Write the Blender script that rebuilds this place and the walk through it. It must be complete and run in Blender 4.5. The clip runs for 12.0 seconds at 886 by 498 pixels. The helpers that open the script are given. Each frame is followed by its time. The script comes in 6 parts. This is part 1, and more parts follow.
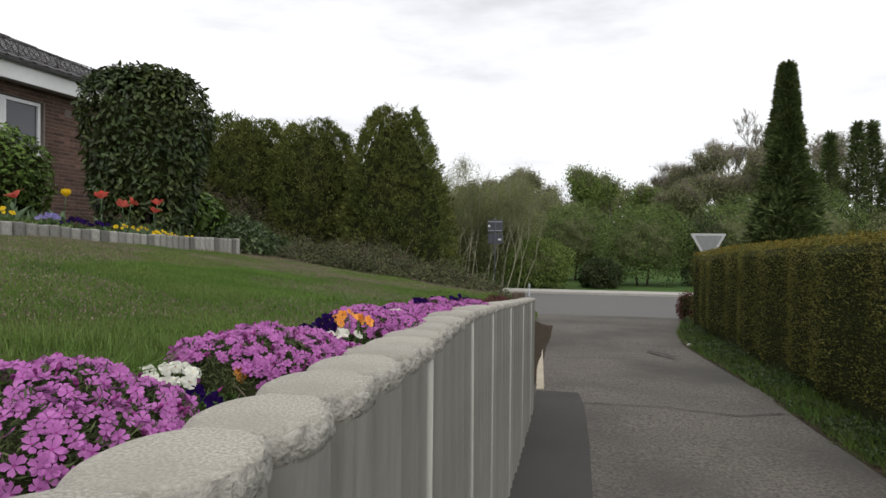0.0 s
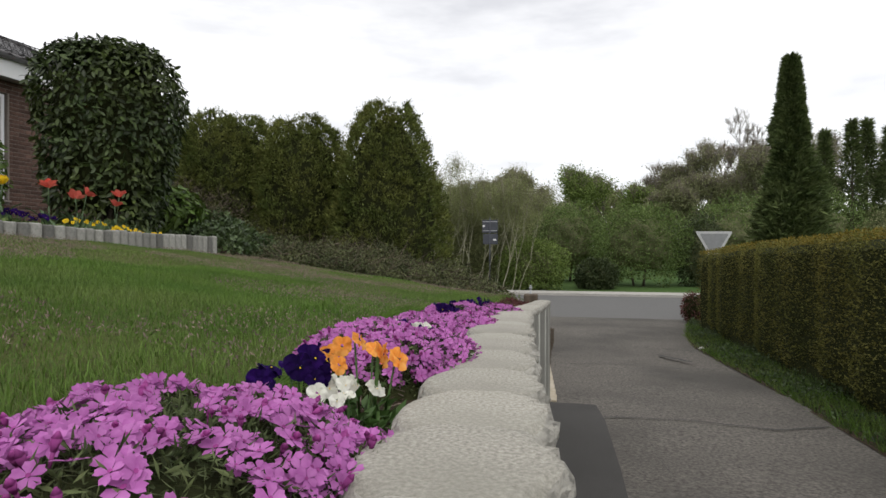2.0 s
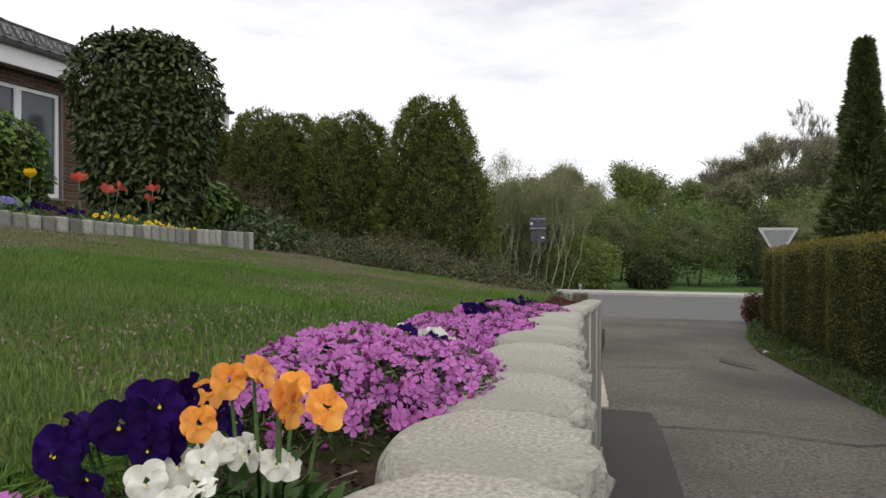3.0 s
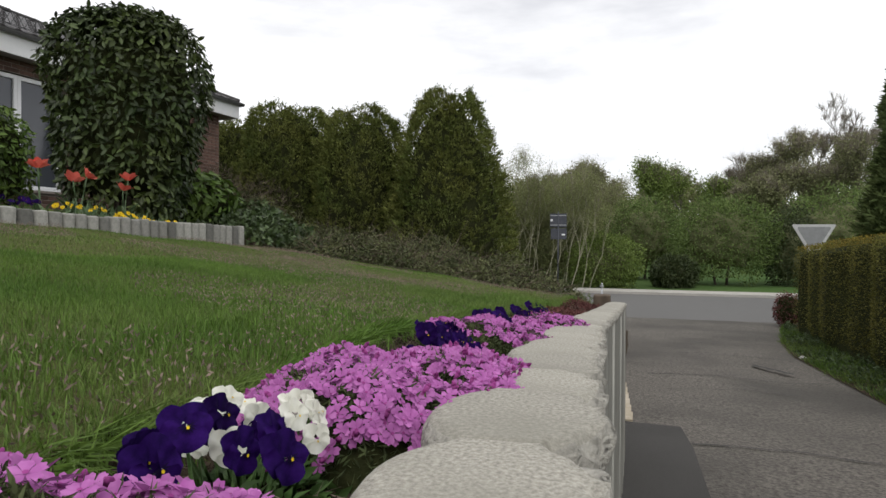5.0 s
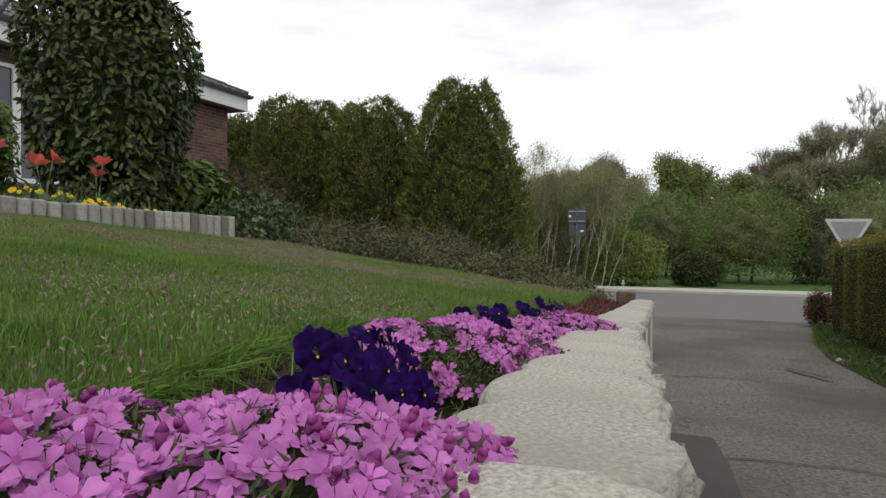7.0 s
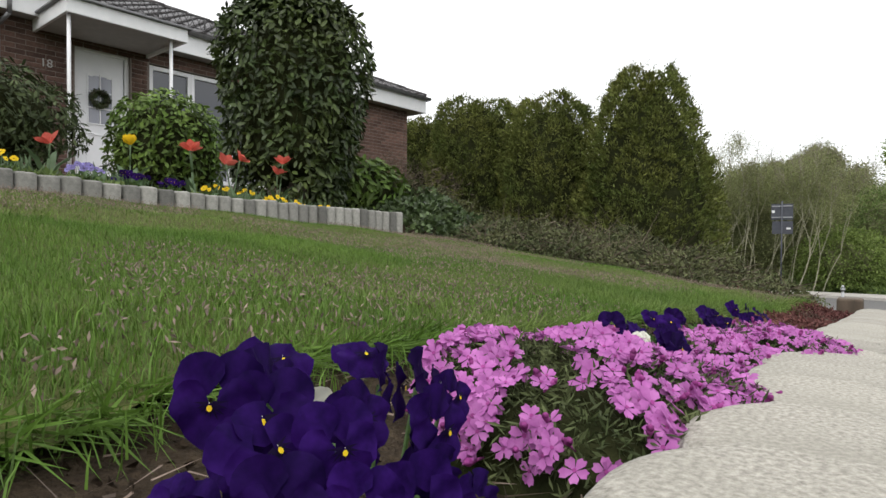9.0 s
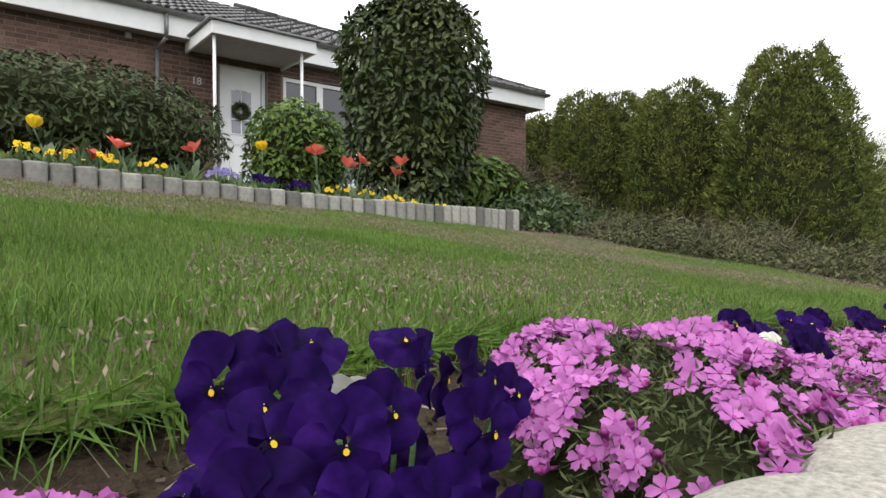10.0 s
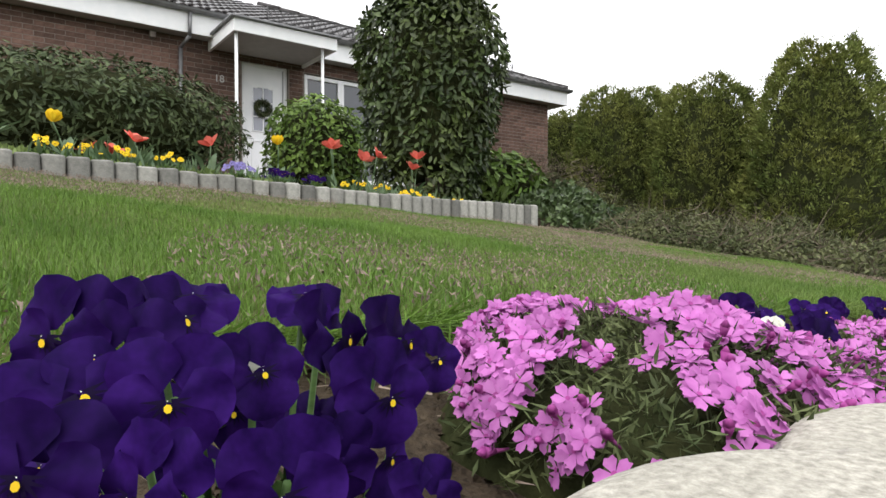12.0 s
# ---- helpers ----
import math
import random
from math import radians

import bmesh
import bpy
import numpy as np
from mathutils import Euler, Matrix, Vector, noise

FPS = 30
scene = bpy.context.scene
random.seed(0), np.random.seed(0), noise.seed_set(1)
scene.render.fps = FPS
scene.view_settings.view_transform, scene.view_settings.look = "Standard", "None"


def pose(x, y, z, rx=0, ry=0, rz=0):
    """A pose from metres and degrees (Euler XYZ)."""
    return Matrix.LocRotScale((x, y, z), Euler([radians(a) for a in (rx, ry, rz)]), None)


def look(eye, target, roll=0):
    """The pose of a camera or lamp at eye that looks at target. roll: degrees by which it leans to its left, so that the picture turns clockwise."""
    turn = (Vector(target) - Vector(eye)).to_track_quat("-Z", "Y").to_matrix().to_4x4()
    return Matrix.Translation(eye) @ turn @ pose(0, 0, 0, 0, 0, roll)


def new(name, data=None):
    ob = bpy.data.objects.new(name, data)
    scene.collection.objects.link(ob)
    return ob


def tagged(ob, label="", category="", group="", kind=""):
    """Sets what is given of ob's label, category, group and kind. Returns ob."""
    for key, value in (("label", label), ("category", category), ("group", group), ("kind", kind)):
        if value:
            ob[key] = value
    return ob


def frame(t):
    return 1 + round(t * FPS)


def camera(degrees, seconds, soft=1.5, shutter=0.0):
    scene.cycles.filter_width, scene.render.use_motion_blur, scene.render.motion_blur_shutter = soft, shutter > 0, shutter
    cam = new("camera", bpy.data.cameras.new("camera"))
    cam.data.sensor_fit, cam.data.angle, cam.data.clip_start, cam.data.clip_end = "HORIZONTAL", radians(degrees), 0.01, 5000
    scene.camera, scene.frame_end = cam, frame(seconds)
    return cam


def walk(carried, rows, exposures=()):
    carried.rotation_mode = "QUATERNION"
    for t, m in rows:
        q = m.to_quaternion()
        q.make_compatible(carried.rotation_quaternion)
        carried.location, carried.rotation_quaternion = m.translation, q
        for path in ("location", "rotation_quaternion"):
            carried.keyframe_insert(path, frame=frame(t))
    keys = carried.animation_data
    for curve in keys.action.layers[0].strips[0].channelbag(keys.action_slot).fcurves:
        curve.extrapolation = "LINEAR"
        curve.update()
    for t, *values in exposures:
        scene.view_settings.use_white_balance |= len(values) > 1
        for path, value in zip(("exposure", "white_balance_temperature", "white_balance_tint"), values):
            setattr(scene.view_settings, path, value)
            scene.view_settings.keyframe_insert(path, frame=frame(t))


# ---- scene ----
cam = camera(72.8, 12.0)
PATH = [
    (0, (-0.028, 0.193, 1.467), (-0.451, 2.148, 1.449), 0.5),
    (0.5, (-0.154, 0.409, 1.454), (-0.474, 2.383, 1.443), 0.3),
    (1, (-0.247, 0.57, 1.434), (-0.573, 2.543, 1.428), 0.2),
    (1.5, (-0.289, 0.721, 1.423), (-0.637, 2.691, 1.418), 0.1),
    (2, (-0.314, 0.884, 1.41), (-0.704, 2.845, 1.4), 0.1),
    (2.5, (-0.322, 1.044, 1.39), (-0.807, 2.985, 1.38), -0.1),
    (4.5, (-0.352, 1.652, 1.373), (-0.949, 3.561, 1.35), 0.2),
    (5, (-0.358, 1.762, 1.365), (-0.969, 3.667, 1.342), 0.2),
    (5.5, (-0.387, 1.896, 1.344), (-1.009, 3.796, 1.321), 0.3),
    (6, (-0.407, 2.028, 1.331), (-1.041, 3.925, 1.304), 0.2),
    (6.5, (-0.409, 2.137, 1.317), (-1.055, 4.03, 1.29), 0.2),
    (6.7, (-0.413, 2.179, 1.314), (-1.063, 4.071, 1.286), 0.2),
    (8.3, (-0.43, 2.442, 1.292), (-1.356, 4.215, 1.262), 0.3),
    (8.5, (-0.436, 2.467, 1.287), (-1.427, 4.204, 1.257), 0.4),
    (9, (-0.462, 2.516, 1.284), (-1.646, 4.128, 1.249), 0.3),
    (9.5, (-0.469, 2.539, 1.285), (-1.877, 3.959, 1.25), -0.1),
    (10, (-0.463, 2.567, 1.272), (-1.943, 3.912, 1.235), -0.1),
    (10.5, (-0.464, 2.587, 1.266), (-1.961, 3.913, 1.225), -0.1),
    (11, (-0.467, 2.597, 1.261), (-1.979, 3.906, 1.219), -0.1),
    (11.5, (-0.466, 2.606, 1.256), (-1.986, 3.905, 1.214), -0.1),
    (12, (-0.458, 2.622, 1.251), (-1.988, 3.91, 1.207), -0.0),
]
walk(cam, [(t, look(eye, target, roll)) for t, eye, target, roll in PATH],
     [(0.0, 0.0), (6.7, 0.0), (8.5, 0.3), (9.5, 0.65), (10.5, 0.85), (12.0, 0.95)])

# ---- world, sun, exposure ----
scene.view_settings.exposure = 0.0
world = bpy.data.worlds.new("overcast_sky")
scene.world = world
world.use_nodes = True
wn, wl = world.node_tree.nodes, world.node_tree.links
wn.clear()
w_out, w_bg = wn.new("ShaderNodeOutputWorld"), wn.new("ShaderNodeBackground")
w_sky = wn.new("ShaderNodeTexSky")
w_sky.sky_type, w_sky.sun_disc = "NISHITA", False
w_sky.sun_elevation, w_sky.sun_rotation = radians(48), radians(200)
w_dim = wn.new("ShaderNodeMixRGB")
w_dim.blend_type, w_dim.inputs[0].default_value, w_dim.inputs[2].default_value = "MULTIPLY", 1.0, (0.1, 0.1, 0.1, 1)
w_co, w_map = wn.new("ShaderNodeTexCoord"), wn.new("ShaderNodeMapping")
w_map.inputs["Scale"].default_value = (1.6, 1.6, 6.0)
w_noise = wn.new("ShaderNodeTexNoise")
w_noise.inputs["Scale"].default_value, w_noise.inputs["Detail"].default_value, w_noise.inputs["Roughness"].default_value = 1.5, 6.0, 0.55
w_ramp = wn.new("ShaderNodeValToRGB")
w_ramp.color_ramp.elements[0].position, w_ramp.color_ramp.elements[0].color = 0.33, (0.63, 0.63, 0.655, 1)
w_ramp.color_ramp.elements[1].position, w_ramp.color_ramp.elements[1].color = 0.55, (0.92, 0.915, 0.92, 1)
w_mix = wn.new("ShaderNodeMixRGB")
w_mix.inputs[0].default_value = 0.9
wl.new(w_co.outputs["Generated"], w_map.inputs["Vector"])
wl.new(w_map.outputs["Vector"], w_noise.inputs["Vector"])
wl.new(w_noise.outputs["Fac"], w_ramp.inputs["Fac"])
wl.new(w_sky.outputs["Color"], w_dim.inputs[1])
wl.new(w_dim.outputs["Color"], w_mix.inputs[1])
wl.new(w_ramp.outputs["Color"], w_mix.inputs[2])
wl.new(w_mix.outputs["Color"], w_bg.inputs["Color"])
w_bg.inputs["Strength"].default_value = 1.32
wl.new(w_bg.outputs["Background"], w_out.inputs["Surface"])
sun_data = bpy.data.lights.new("sun", "SUN")
sun_data.energy, sun_data.angle, sun_data.color = 0.9, radians(35), (1.0, 0.97, 0.92)
sun = new("sun", sun_data)
sun.matrix_world = look((0, 0, 30), (0 - 30 * 0.25, 30 * 0.75, 0))


# ---- materials ----
def mat(name, dark, light, rough=0.7, scale=20.0, detail=8.0, bump=0.0, bump_scale=None, island=0.0, objrand=0.0,
        big=None, big_scale=1.5, big_amt=0.35, metal=0.0, spec=0.5, trans=0.0, stretch=None):
    """Two-scale procedural surface: fine mottle between dark and light, broad stain towards big, relief by noise."""
    m = bpy.data.materials.new(name)
    m.use_nodes = True
    n, l = m.node_tree.nodes, m.node_tree.links
    b = n["Principled BSDF"]
    b.inputs["Roughness"].default_value, b.inputs["Metallic"].default_value = rough, metal
    b.inputs["Specular IOR Level"].default_value = spec
    co = n.new("ShaderNodeTexCoord")
    vec = co.outputs["Object"]
    if stretch:
        mp = n.new("ShaderNodeMapping")
        mp.inputs["Scale"].default_value = stretch
        l.new(vec, mp.inputs["Vector"])
        vec = mp.outputs["Vector"]
    t = n.new("ShaderNodeTexNoise")
    t.inputs["Scale"].default_value, t.inputs["Detail"].default_value, t.inputs["Roughness"].default_value = scale, detail, 0.65
    l.new(vec, t.inputs["Vector"])
    r = n.new("ShaderNodeValToRGB")
    r.color_ramp.elements[0].position, r.color_ramp.elements[0].color = 0.32, (*dark, 1)
    r.color_ramp.elements[1].position, r.color_ramp.elements[1].color = 0.68, (*light, 1)
    l.new(t.outputs["Fac"], r.inputs["Fac"])
    col = r.outputs["Color"]
    if big:
        t2 = n.new("ShaderNodeTexNoise")
        t2.inputs["Scale"].default_value, t2.inputs["Detail"].default_value = big_scale, 5.0
        l.new(vec, t2.inputs["Vector"])
        r2 = n.new("ShaderNodeMapRange")
        r2.inputs["From Min"].default_value, r2.inputs["From Max"].default_value, r2.inputs["To Max"].default_value = 0.42, 0.66, big_amt
        l.new(t2.outputs["Fac"], r2.inputs["Value"])
        mx = n.new("ShaderNodeMixRGB")
        mx.inputs[2].default_value = (*big, 1)
        l.new(r2.outputs["Result"], mx.inputs[0])
        l.new(col, mx.inputs[1])
        col = mx.outputs["Color"]
    for amount, make in ((island, "ShaderNodeNewGeometry"), (objrand, "ShaderNodeObjectInfo")):
        if amount:
            g = n.new(make)
            mr = n.new("ShaderNodeMapRange")
            mr.inputs["To Min"].default_value, mr.inputs["To Max"].default_value = 1 - amount, 1 + amount
            l.new(g.outputs["Random Per Island" if island and make.endswith("Geometry") else "Random"], mr.inputs["Value"])
            hs = n.new("ShaderNodeHueSaturation")
            l.new(mr.outputs["Result"], hs.inputs["Value"])
            l.new(col, hs.inputs["Color"])
            col = hs.outputs["Color"]
    l.new(col, b.inputs["Base Color"])
    if trans:
        tr, ms = n.new("ShaderNodeBsdfTranslucent"), n.new("ShaderNodeMixShader")
        l.new(col, tr.inputs["Color"])
        ms.inputs["Fac"].default_value = trans
        l.new(b.outputs["BSDF"], ms.inputs[1])
        l.new(tr.outputs["BSDF"], ms.inputs[2])
        l.new(ms.outputs["Shader"], n["Material Output"].inputs["Surface"])
    if bump:
        t3 = n.new("ShaderNodeTexNoise")
        t3.inputs["Scale"].default_value, t3.inputs["Detail"].default_value = bump_scale or scale * 2, 6.0
        l.new(vec, t3.inputs["Vector"])
        bp = n.new("ShaderNodeBump")
        bp.inputs["Strength"].default_value, bp.inputs["Distance"].default_value = min(1.0, bump), 0.01
        l.new(t3.outputs["Fac"], bp.inputs["Height"])
        l.new(bp.outputs["Normal"], b.inputs["Normal"])
    return m


M_CONC = mat("concrete_top", (0.21, 0.198, 0.165), (0.52, 0.495, 0.43), 0.95, 260, bump=0.40, bump_scale=420, big=(0.27, 0.26, 0.215), big_scale=6, big_amt=0.6, objrand=0.10)
M_CONC_F = mat("concrete_face", (0.32, 0.315, 0.28), (0.46, 0.45, 0.40), 0.9, 14, bump=0.35, bump_scale=90, big=(0.26, 0.26, 0.225), big_scale=2.5, big_amt=0.5, objrand=0.07, stretch=(1, 1, 0.12))
M_CONC_R = mat("concrete_chipped", (0.24, 0.23, 0.20), (0.46, 0.44, 0.385), 0.95, 60, bump=1.0, bump_scale=110, objrand=0.08)
M_EDGE = mat("edging_concrete", (0.15, 0.15, 0.135), (0.29, 0.28, 0.255), 0.9, 35, bump=0.3, bump_scale=120, big=(0.15, 0.15, 0.13), big_scale=9, objrand=0.5)
M_ASPH = mat("worn_asphalt", (0.050, 0.045, 0.039), (0.215, 0.196, 0.172), 0.93, 34, bump=1.0, bump_scale=60, big=(0.070, 0.065, 0.058), big_scale=0.55, big_amt=0.75, spec=0.3)
M_PATCH = mat("patch_asphalt", (0.055, 0.053, 0.050), (0.095, 0.091, 0.086), 0.95, 130, bump=0.5, bump_scale=200, big=(0.05, 0.048, 0.046), big_scale=1.2, spec=0.25)
M_PATCHB = mat("brown_patch_asphalt", (0.075, 0.068, 0.060), (0.19, 0.172, 0.152), 0.93, 55, bump=0.7, bump_scale=120, big=(0.10, 0.09, 0.08), big_scale=0.9, big_amt=0.6, spec=0.3)
M_ROAD = mat("road_asphalt", (0.10, 0.098, 0.094), (0.155, 0.152, 0.146), 0.9, 50, bump=0.3, big=(0.14, 0.137, 0.132), big_scale=0.3)
M_KERB = mat("kerb_stone", (0.36, 0.34, 0.31), (0.5, 0.48, 0.44), 0.9, 30, bump=0.3, big=(0.3, 0.28, 0.25))
M_CRACK = mat("tar_crack", (0.03, 0.03, 0.028), (0.05, 0.05, 0.045), 0.9, 60)
M_SOIL = mat("garden_soil", (0.022, 0.015, 0.010), (0.075, 0.055, 0.036), 1.0, 70, bump=1.0, bump_scale=150, big=(0.10, 0.078, 0.05), big_scale=9, big_amt=0.4, spec=0.2)
M_TURF = mat("turf", (0.055, 0.075, 0.022), (0.12, 0.135, 0.045), 1.0, 45, bump=1.0, bump_scale=160, big=(0.11, 0.09, 0.045), big_scale=1.8, big_amt=0.4, spec=0.1)
M_BLADE = mat("grass_blade", (0.073, 0.146, 0.020), (0.140, 0.230, 0.043), 0.6, 2.2, island=0.40, big=(0.17, 0.185, 0.07), big_scale=1.1, big_amt=0.5, spec=0.25, trans=0.25)
M_STRAW = mat("seed_heads", (0.15, 0.11, 0.09), (0.27, 0.21, 0.165), 0.9, 5, island=0.4)
M_MEADOW = mat("meadow", (0.045, 0.095, 0.025), (0.09, 0.15, 0.045), 1.0, 3, big=(0.1, 0.12, 0.05), big_scale=0.2, spec=0.1)
M_BRICK = mat("brown_brick", (0.086, 0.050, 0.038), (0.155, 0.092, 0.071), 0.9, 18, bump=0.5, bump_scale=60, objrand=0.35, island=0.3, spec=0.3)
M_MORTAR = mat("mortar", (0.15, 0.125, 0.108), (0.22, 0.19, 0.165), 0.95, 30, bump=0.4)
M_WHITE = mat("white_paint", (0.74, 0.75, 0.76), (0.82, 0.82, 0.82), 0.45, 6, big=(0.66, 0.66, 0.64), big_scale=1.3, big_amt=0.4)
M_WDOOR = mat("white_door_paint", (0.72, 0.73, 0.74), (0.78, 0.78, 0.79), 0.4, 4)
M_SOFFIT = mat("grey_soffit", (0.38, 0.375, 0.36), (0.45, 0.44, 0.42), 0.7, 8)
M_TILE = mat("dark_glazed_tile", (0.016, 0.013, 0.013), (0.030, 0.025, 0.024), 0.30, 22, bump=0.1, spec=0.28, objrand=0.25, island=0.2)
M_GUTTER = mat("grey_zinc", (0.16, 0.16, 0.165), (0.24, 0.24, 0.245), 0.5, 10, metal=0.5)
M_IRON = mat("dark_iron", (0.02, 0.02, 0.021), (0.035, 0.034, 0.034), 0.5, 30)
M_GALV = mat("galvanised_steel", (0.35, 0.36, 0.37), (0.48, 0.49, 0.50), 0.5, 20, metal=0.6)
M_SIGN = mat("sign_back_grey", (0.19, 0.195, 0.20), (0.25, 0.255, 0.26), 0.55, 9, big=(0.22, 0.22, 0.22), big_scale=3)
M_SIGNRIM = mat("sign_rim_grey", (0.40, 0.40, 0.40), (0.50, 0.50, 0.50), 0.5, 12)
M_SIGND = mat("dark_sign_back", (0.05, 0.055, 0.07), (0.075, 0.08, 0.095), 0.6, 8)
M_BARK = mat("bark", (0.055, 0.043, 0.032), (0.13, 0.105, 0.08), 0.95, 18, bump=0.8, stretch=(1, 1, 0.25))
M_TREEBARK = mat("grey_tree_bark", (0.11, 0.098, 0.078), (0.20, 0.18, 0.145), 0.95, 12, bump=0.4, stretch=(1, 1, 0.3))
M_PALEBARK = mat("pale_birch_bark", (0.22, 0.21, 0.14), (0.40, 0.38, 0.27), 0.85, 12, bump=0.3, stretch=(1, 1, 0.4))
M_WOODPOST = mat("weathered_wood", (0.06, 0.045, 0.032), (0.14, 0.105, 0.075), 0.9, 20, bump=0.6, stretch=(1, 1, 0.2))
M_STRIP = mat("pale_edge_strip", (0.42, 0.36, 0.27), (0.60, 0.55, 0.45), 0.9, 16, bump=0.3, big=(0.34, 0.27, 0.17), big_scale=2)
M_STONE = mat("pale_stone", (0.30, 0.29, 0.27), (0.46, 0.45, 0.42), 0.9, 20, bump=0.6)


def leafmat(name, dark, light, rough=0.55, island=0.4, spec=0.35, trans=0.12, scale=3.0, big=None, big_scale=0.9):
    return mat(name, dark, light, rough, scale, 4, island=island, spec=spec, trans=trans, big=big, big_scale=big_scale, big_amt=0.5)


L_LAUREL = leafmat("cherry_laurel_leaf", (0.024, 0.042, 0.012), (0.062, 0.088, 0.025), 0.45, 0.6, 0.28, 0.1, big=(0.085, 0.105, 0.027), big_scale=1.6)
L_LAUREL_Y = leafmat("young_laurel_leaf", (0.066, 0.122, 0.018), (0.135, 0.20, 0.04), 0.5, 0.5, 0.22, 0.12)
L_RHODO = leafmat("rhododendron_leaf", (0.034, 0.052, 0.019), (0.080, 0.104, 0.042), 0.6, 0.5, 0.2, 0.06)
L_THUJA = leafmat("thuja_spray", (0.066, 0.096, 0.022), (0.155, 0.175, 0.046), 0.75, 0.5, 0.2, 0.14, 1.2, big=(0.18, 0.18, 0.044))
L_HEDGE = leafmat("hedge_leaf", (0.088, 0.098, 0.025), (0.20, 0.19, 0.05), 0.7, 0.5, 0.2, 0.2, 1.5, big=(0.20, 0.17, 0.045), big_scale=0.7)
L_HEDGETOP = leafmat("hedge_new_growth", (0.14, 0.115, 0.02), (0.23, 0.175, 0.03), 0.7, 0.35, 0.2, 0.2)
L_SPRUCE = leafmat("conifer_needles", (0.06, 0.088, 0.03), (0.125, 0.155, 0.055), 0.75, 0.45, 0.2, 0.2)
L_SPRING = leafmat("spring_leaf", (0.12, 0.175, 0.036), (0.225, 0.29, 0.085), 0.65, 0.4, 0.25, 0.25)
L_WILLOW = leafmat("willowy_spring_leaf", (0.15, 0.175, 0.07), (0.27, 0.29, 0.125), 0.7, 0.4, 0.2, 0.25)
L_GREEN = leafmat("shrub_leaf", (0.095, 0.15, 0.04), (0.19, 0.25, 0.08), 0.6, 0.45, 0.25, 0.35)
L_DARK = leafmat("evergreen_leaf", (0.030, 0.045, 0.016), (0.07, 0.09, 0.032), 0.6, 0.4, 0.3, 0.05)
L_TWIG = leafmat("bare_twig", (0.065, 0.052, 0.038), (0.14, 0.115, 0.085), 0.9, 0.35, 0.1, 0.0)
L_FINE = leafmat("fine_tree_twig", (0.16, 0.14, 0.11), (0.28, 0.25, 0.20), 0.9, 0.35, 0.1, 0.0)
L_WOODS = leafmat("far_woods_leaf", (0.16, 0.175, 0.085), (0.28, 0.285, 0.15), 0.8, 0.4, 0.15, 0.35)
L_COTON = leafmat("groundcover_leaf", (0.05, 0.065, 0.025), (0.125, 0.13, 0.06), 0.7, 0.55, 0.2, 0.08)
L_IVY = leafmat("ivy_leaf", (0.03, 0.055, 0.018), (0.085, 0.12, 0.045), 0.5, 0.5, 0.35, 0.08)
L_HEATH = leafmat("heather_leaf", (0.075, 0.03, 0.03), (0.16, 0.07, 0.06), 0.8, 0.4, 0.1, 0.05)
L_TULIPLEAF = leafmat("tulip_leaf", (0.075, 0.13, 0.06), (0.14, 0.20, 0.10), 0.5, 0.3, 0.3, 0.15)
L_PHLOX = leafmat("phlox_needle", (0.045, 0.065, 0.025), (0.13, 0.155, 0.065), 0.7, 0.5, 0.2, 0.1, 20)
L_PANSY = leafmat("pansy_leaf", (0.045, 0.10, 0.022), (0.10, 0.18, 0.05), 0.55, 0.4, 0.3, 0.15, 20)


def petalmat(name, dark, light, scale=60.0, rough=0.6, objrand=0.25, trans=0.2):
    return mat(name, dark, light, rough, scale, 3, objrand=objrand, trans=trans, spec=0.06)


P_PHLOX = petalmat("pink_phlox_petal", (0.37, 0.10, 0.335), (0.54, 0.20, 0.495), objrand=0.16)
P_PHLOXD = petalmat("dark_pink_bud", (0.26, 0.04, 0.20), (0.42, 0.10, 0.32))
P_PURPLE = petalmat("violet_pansy_petal", (0.008, 0.0018, 0.036), (0.024, 0.005, 0.088), 70, 0.75, 0.40, 0.12)
P_PURPLE_D = petalmat("violet_pansy_mask", (0.004, 0.002, 0.012), (0.010, 0.004, 0.03), 40, 0.6, 0.2, 0.0)
P_ORANGE = petalmat("orange_pansy_petal", (0.80, 0.28, 0.04), (0.95, 0.46, 0.12), 30, 0.5, 0.12)
P_WHITE = petalmat("white_pansy_petal", (0.72, 0.72, 0.62), (0.85, 0.85, 0.78), 30, 0.5, 0.08)
P_YELLOW = petalmat("yellow_petal", (0.75, 0.50, 0.02), (0.88, 0.66, 0.04), 30, 0.5, 0.15)
P_RED = petalmat("coral_tulip_petal", (0.74, 0.13, 0.10), (0.90, 0.26, 0.20), 14, 0.45, 0.15)
P_BLUE = petalmat("lilac_petal", (0.20, 0.17, 0.42), (0.36, 0.32, 0.62), 30)


def glass(name, tint, rough=0.05):
    m = bpy.data.materials.new(name)
    m.use_nodes = True
    b = m.node_tree.nodes["Principled BSDF"]
    b.inputs["Base Color"].default_value = (*tint, 1)
    b.inputs["Roughness"].default_value, b.inputs["Specular IOR Level"].default_value = rough, 0.8
    return m


M_PANE = glass("dark_window_glass", (0.05, 0.055, 0.065))
M_NETPANE = glass("curtained_door_glass", (0.24, 0.25, 0.29), 0.15)


# ---- building helpers ----
def part(name, bm, material, parent=None, label=""):
    """Links a bmesh as one mesh object under a thing."""
    me = bpy.data.meshes.new(name)
    bm.to_mesh(me)
    bm.free()
    for m in (material if isinstance(material, (list, tuple)) else (material,)):
        me.materials.append(m)
    ob = new(name, me)
    ob.parent = parent
    return tagged(ob, label)


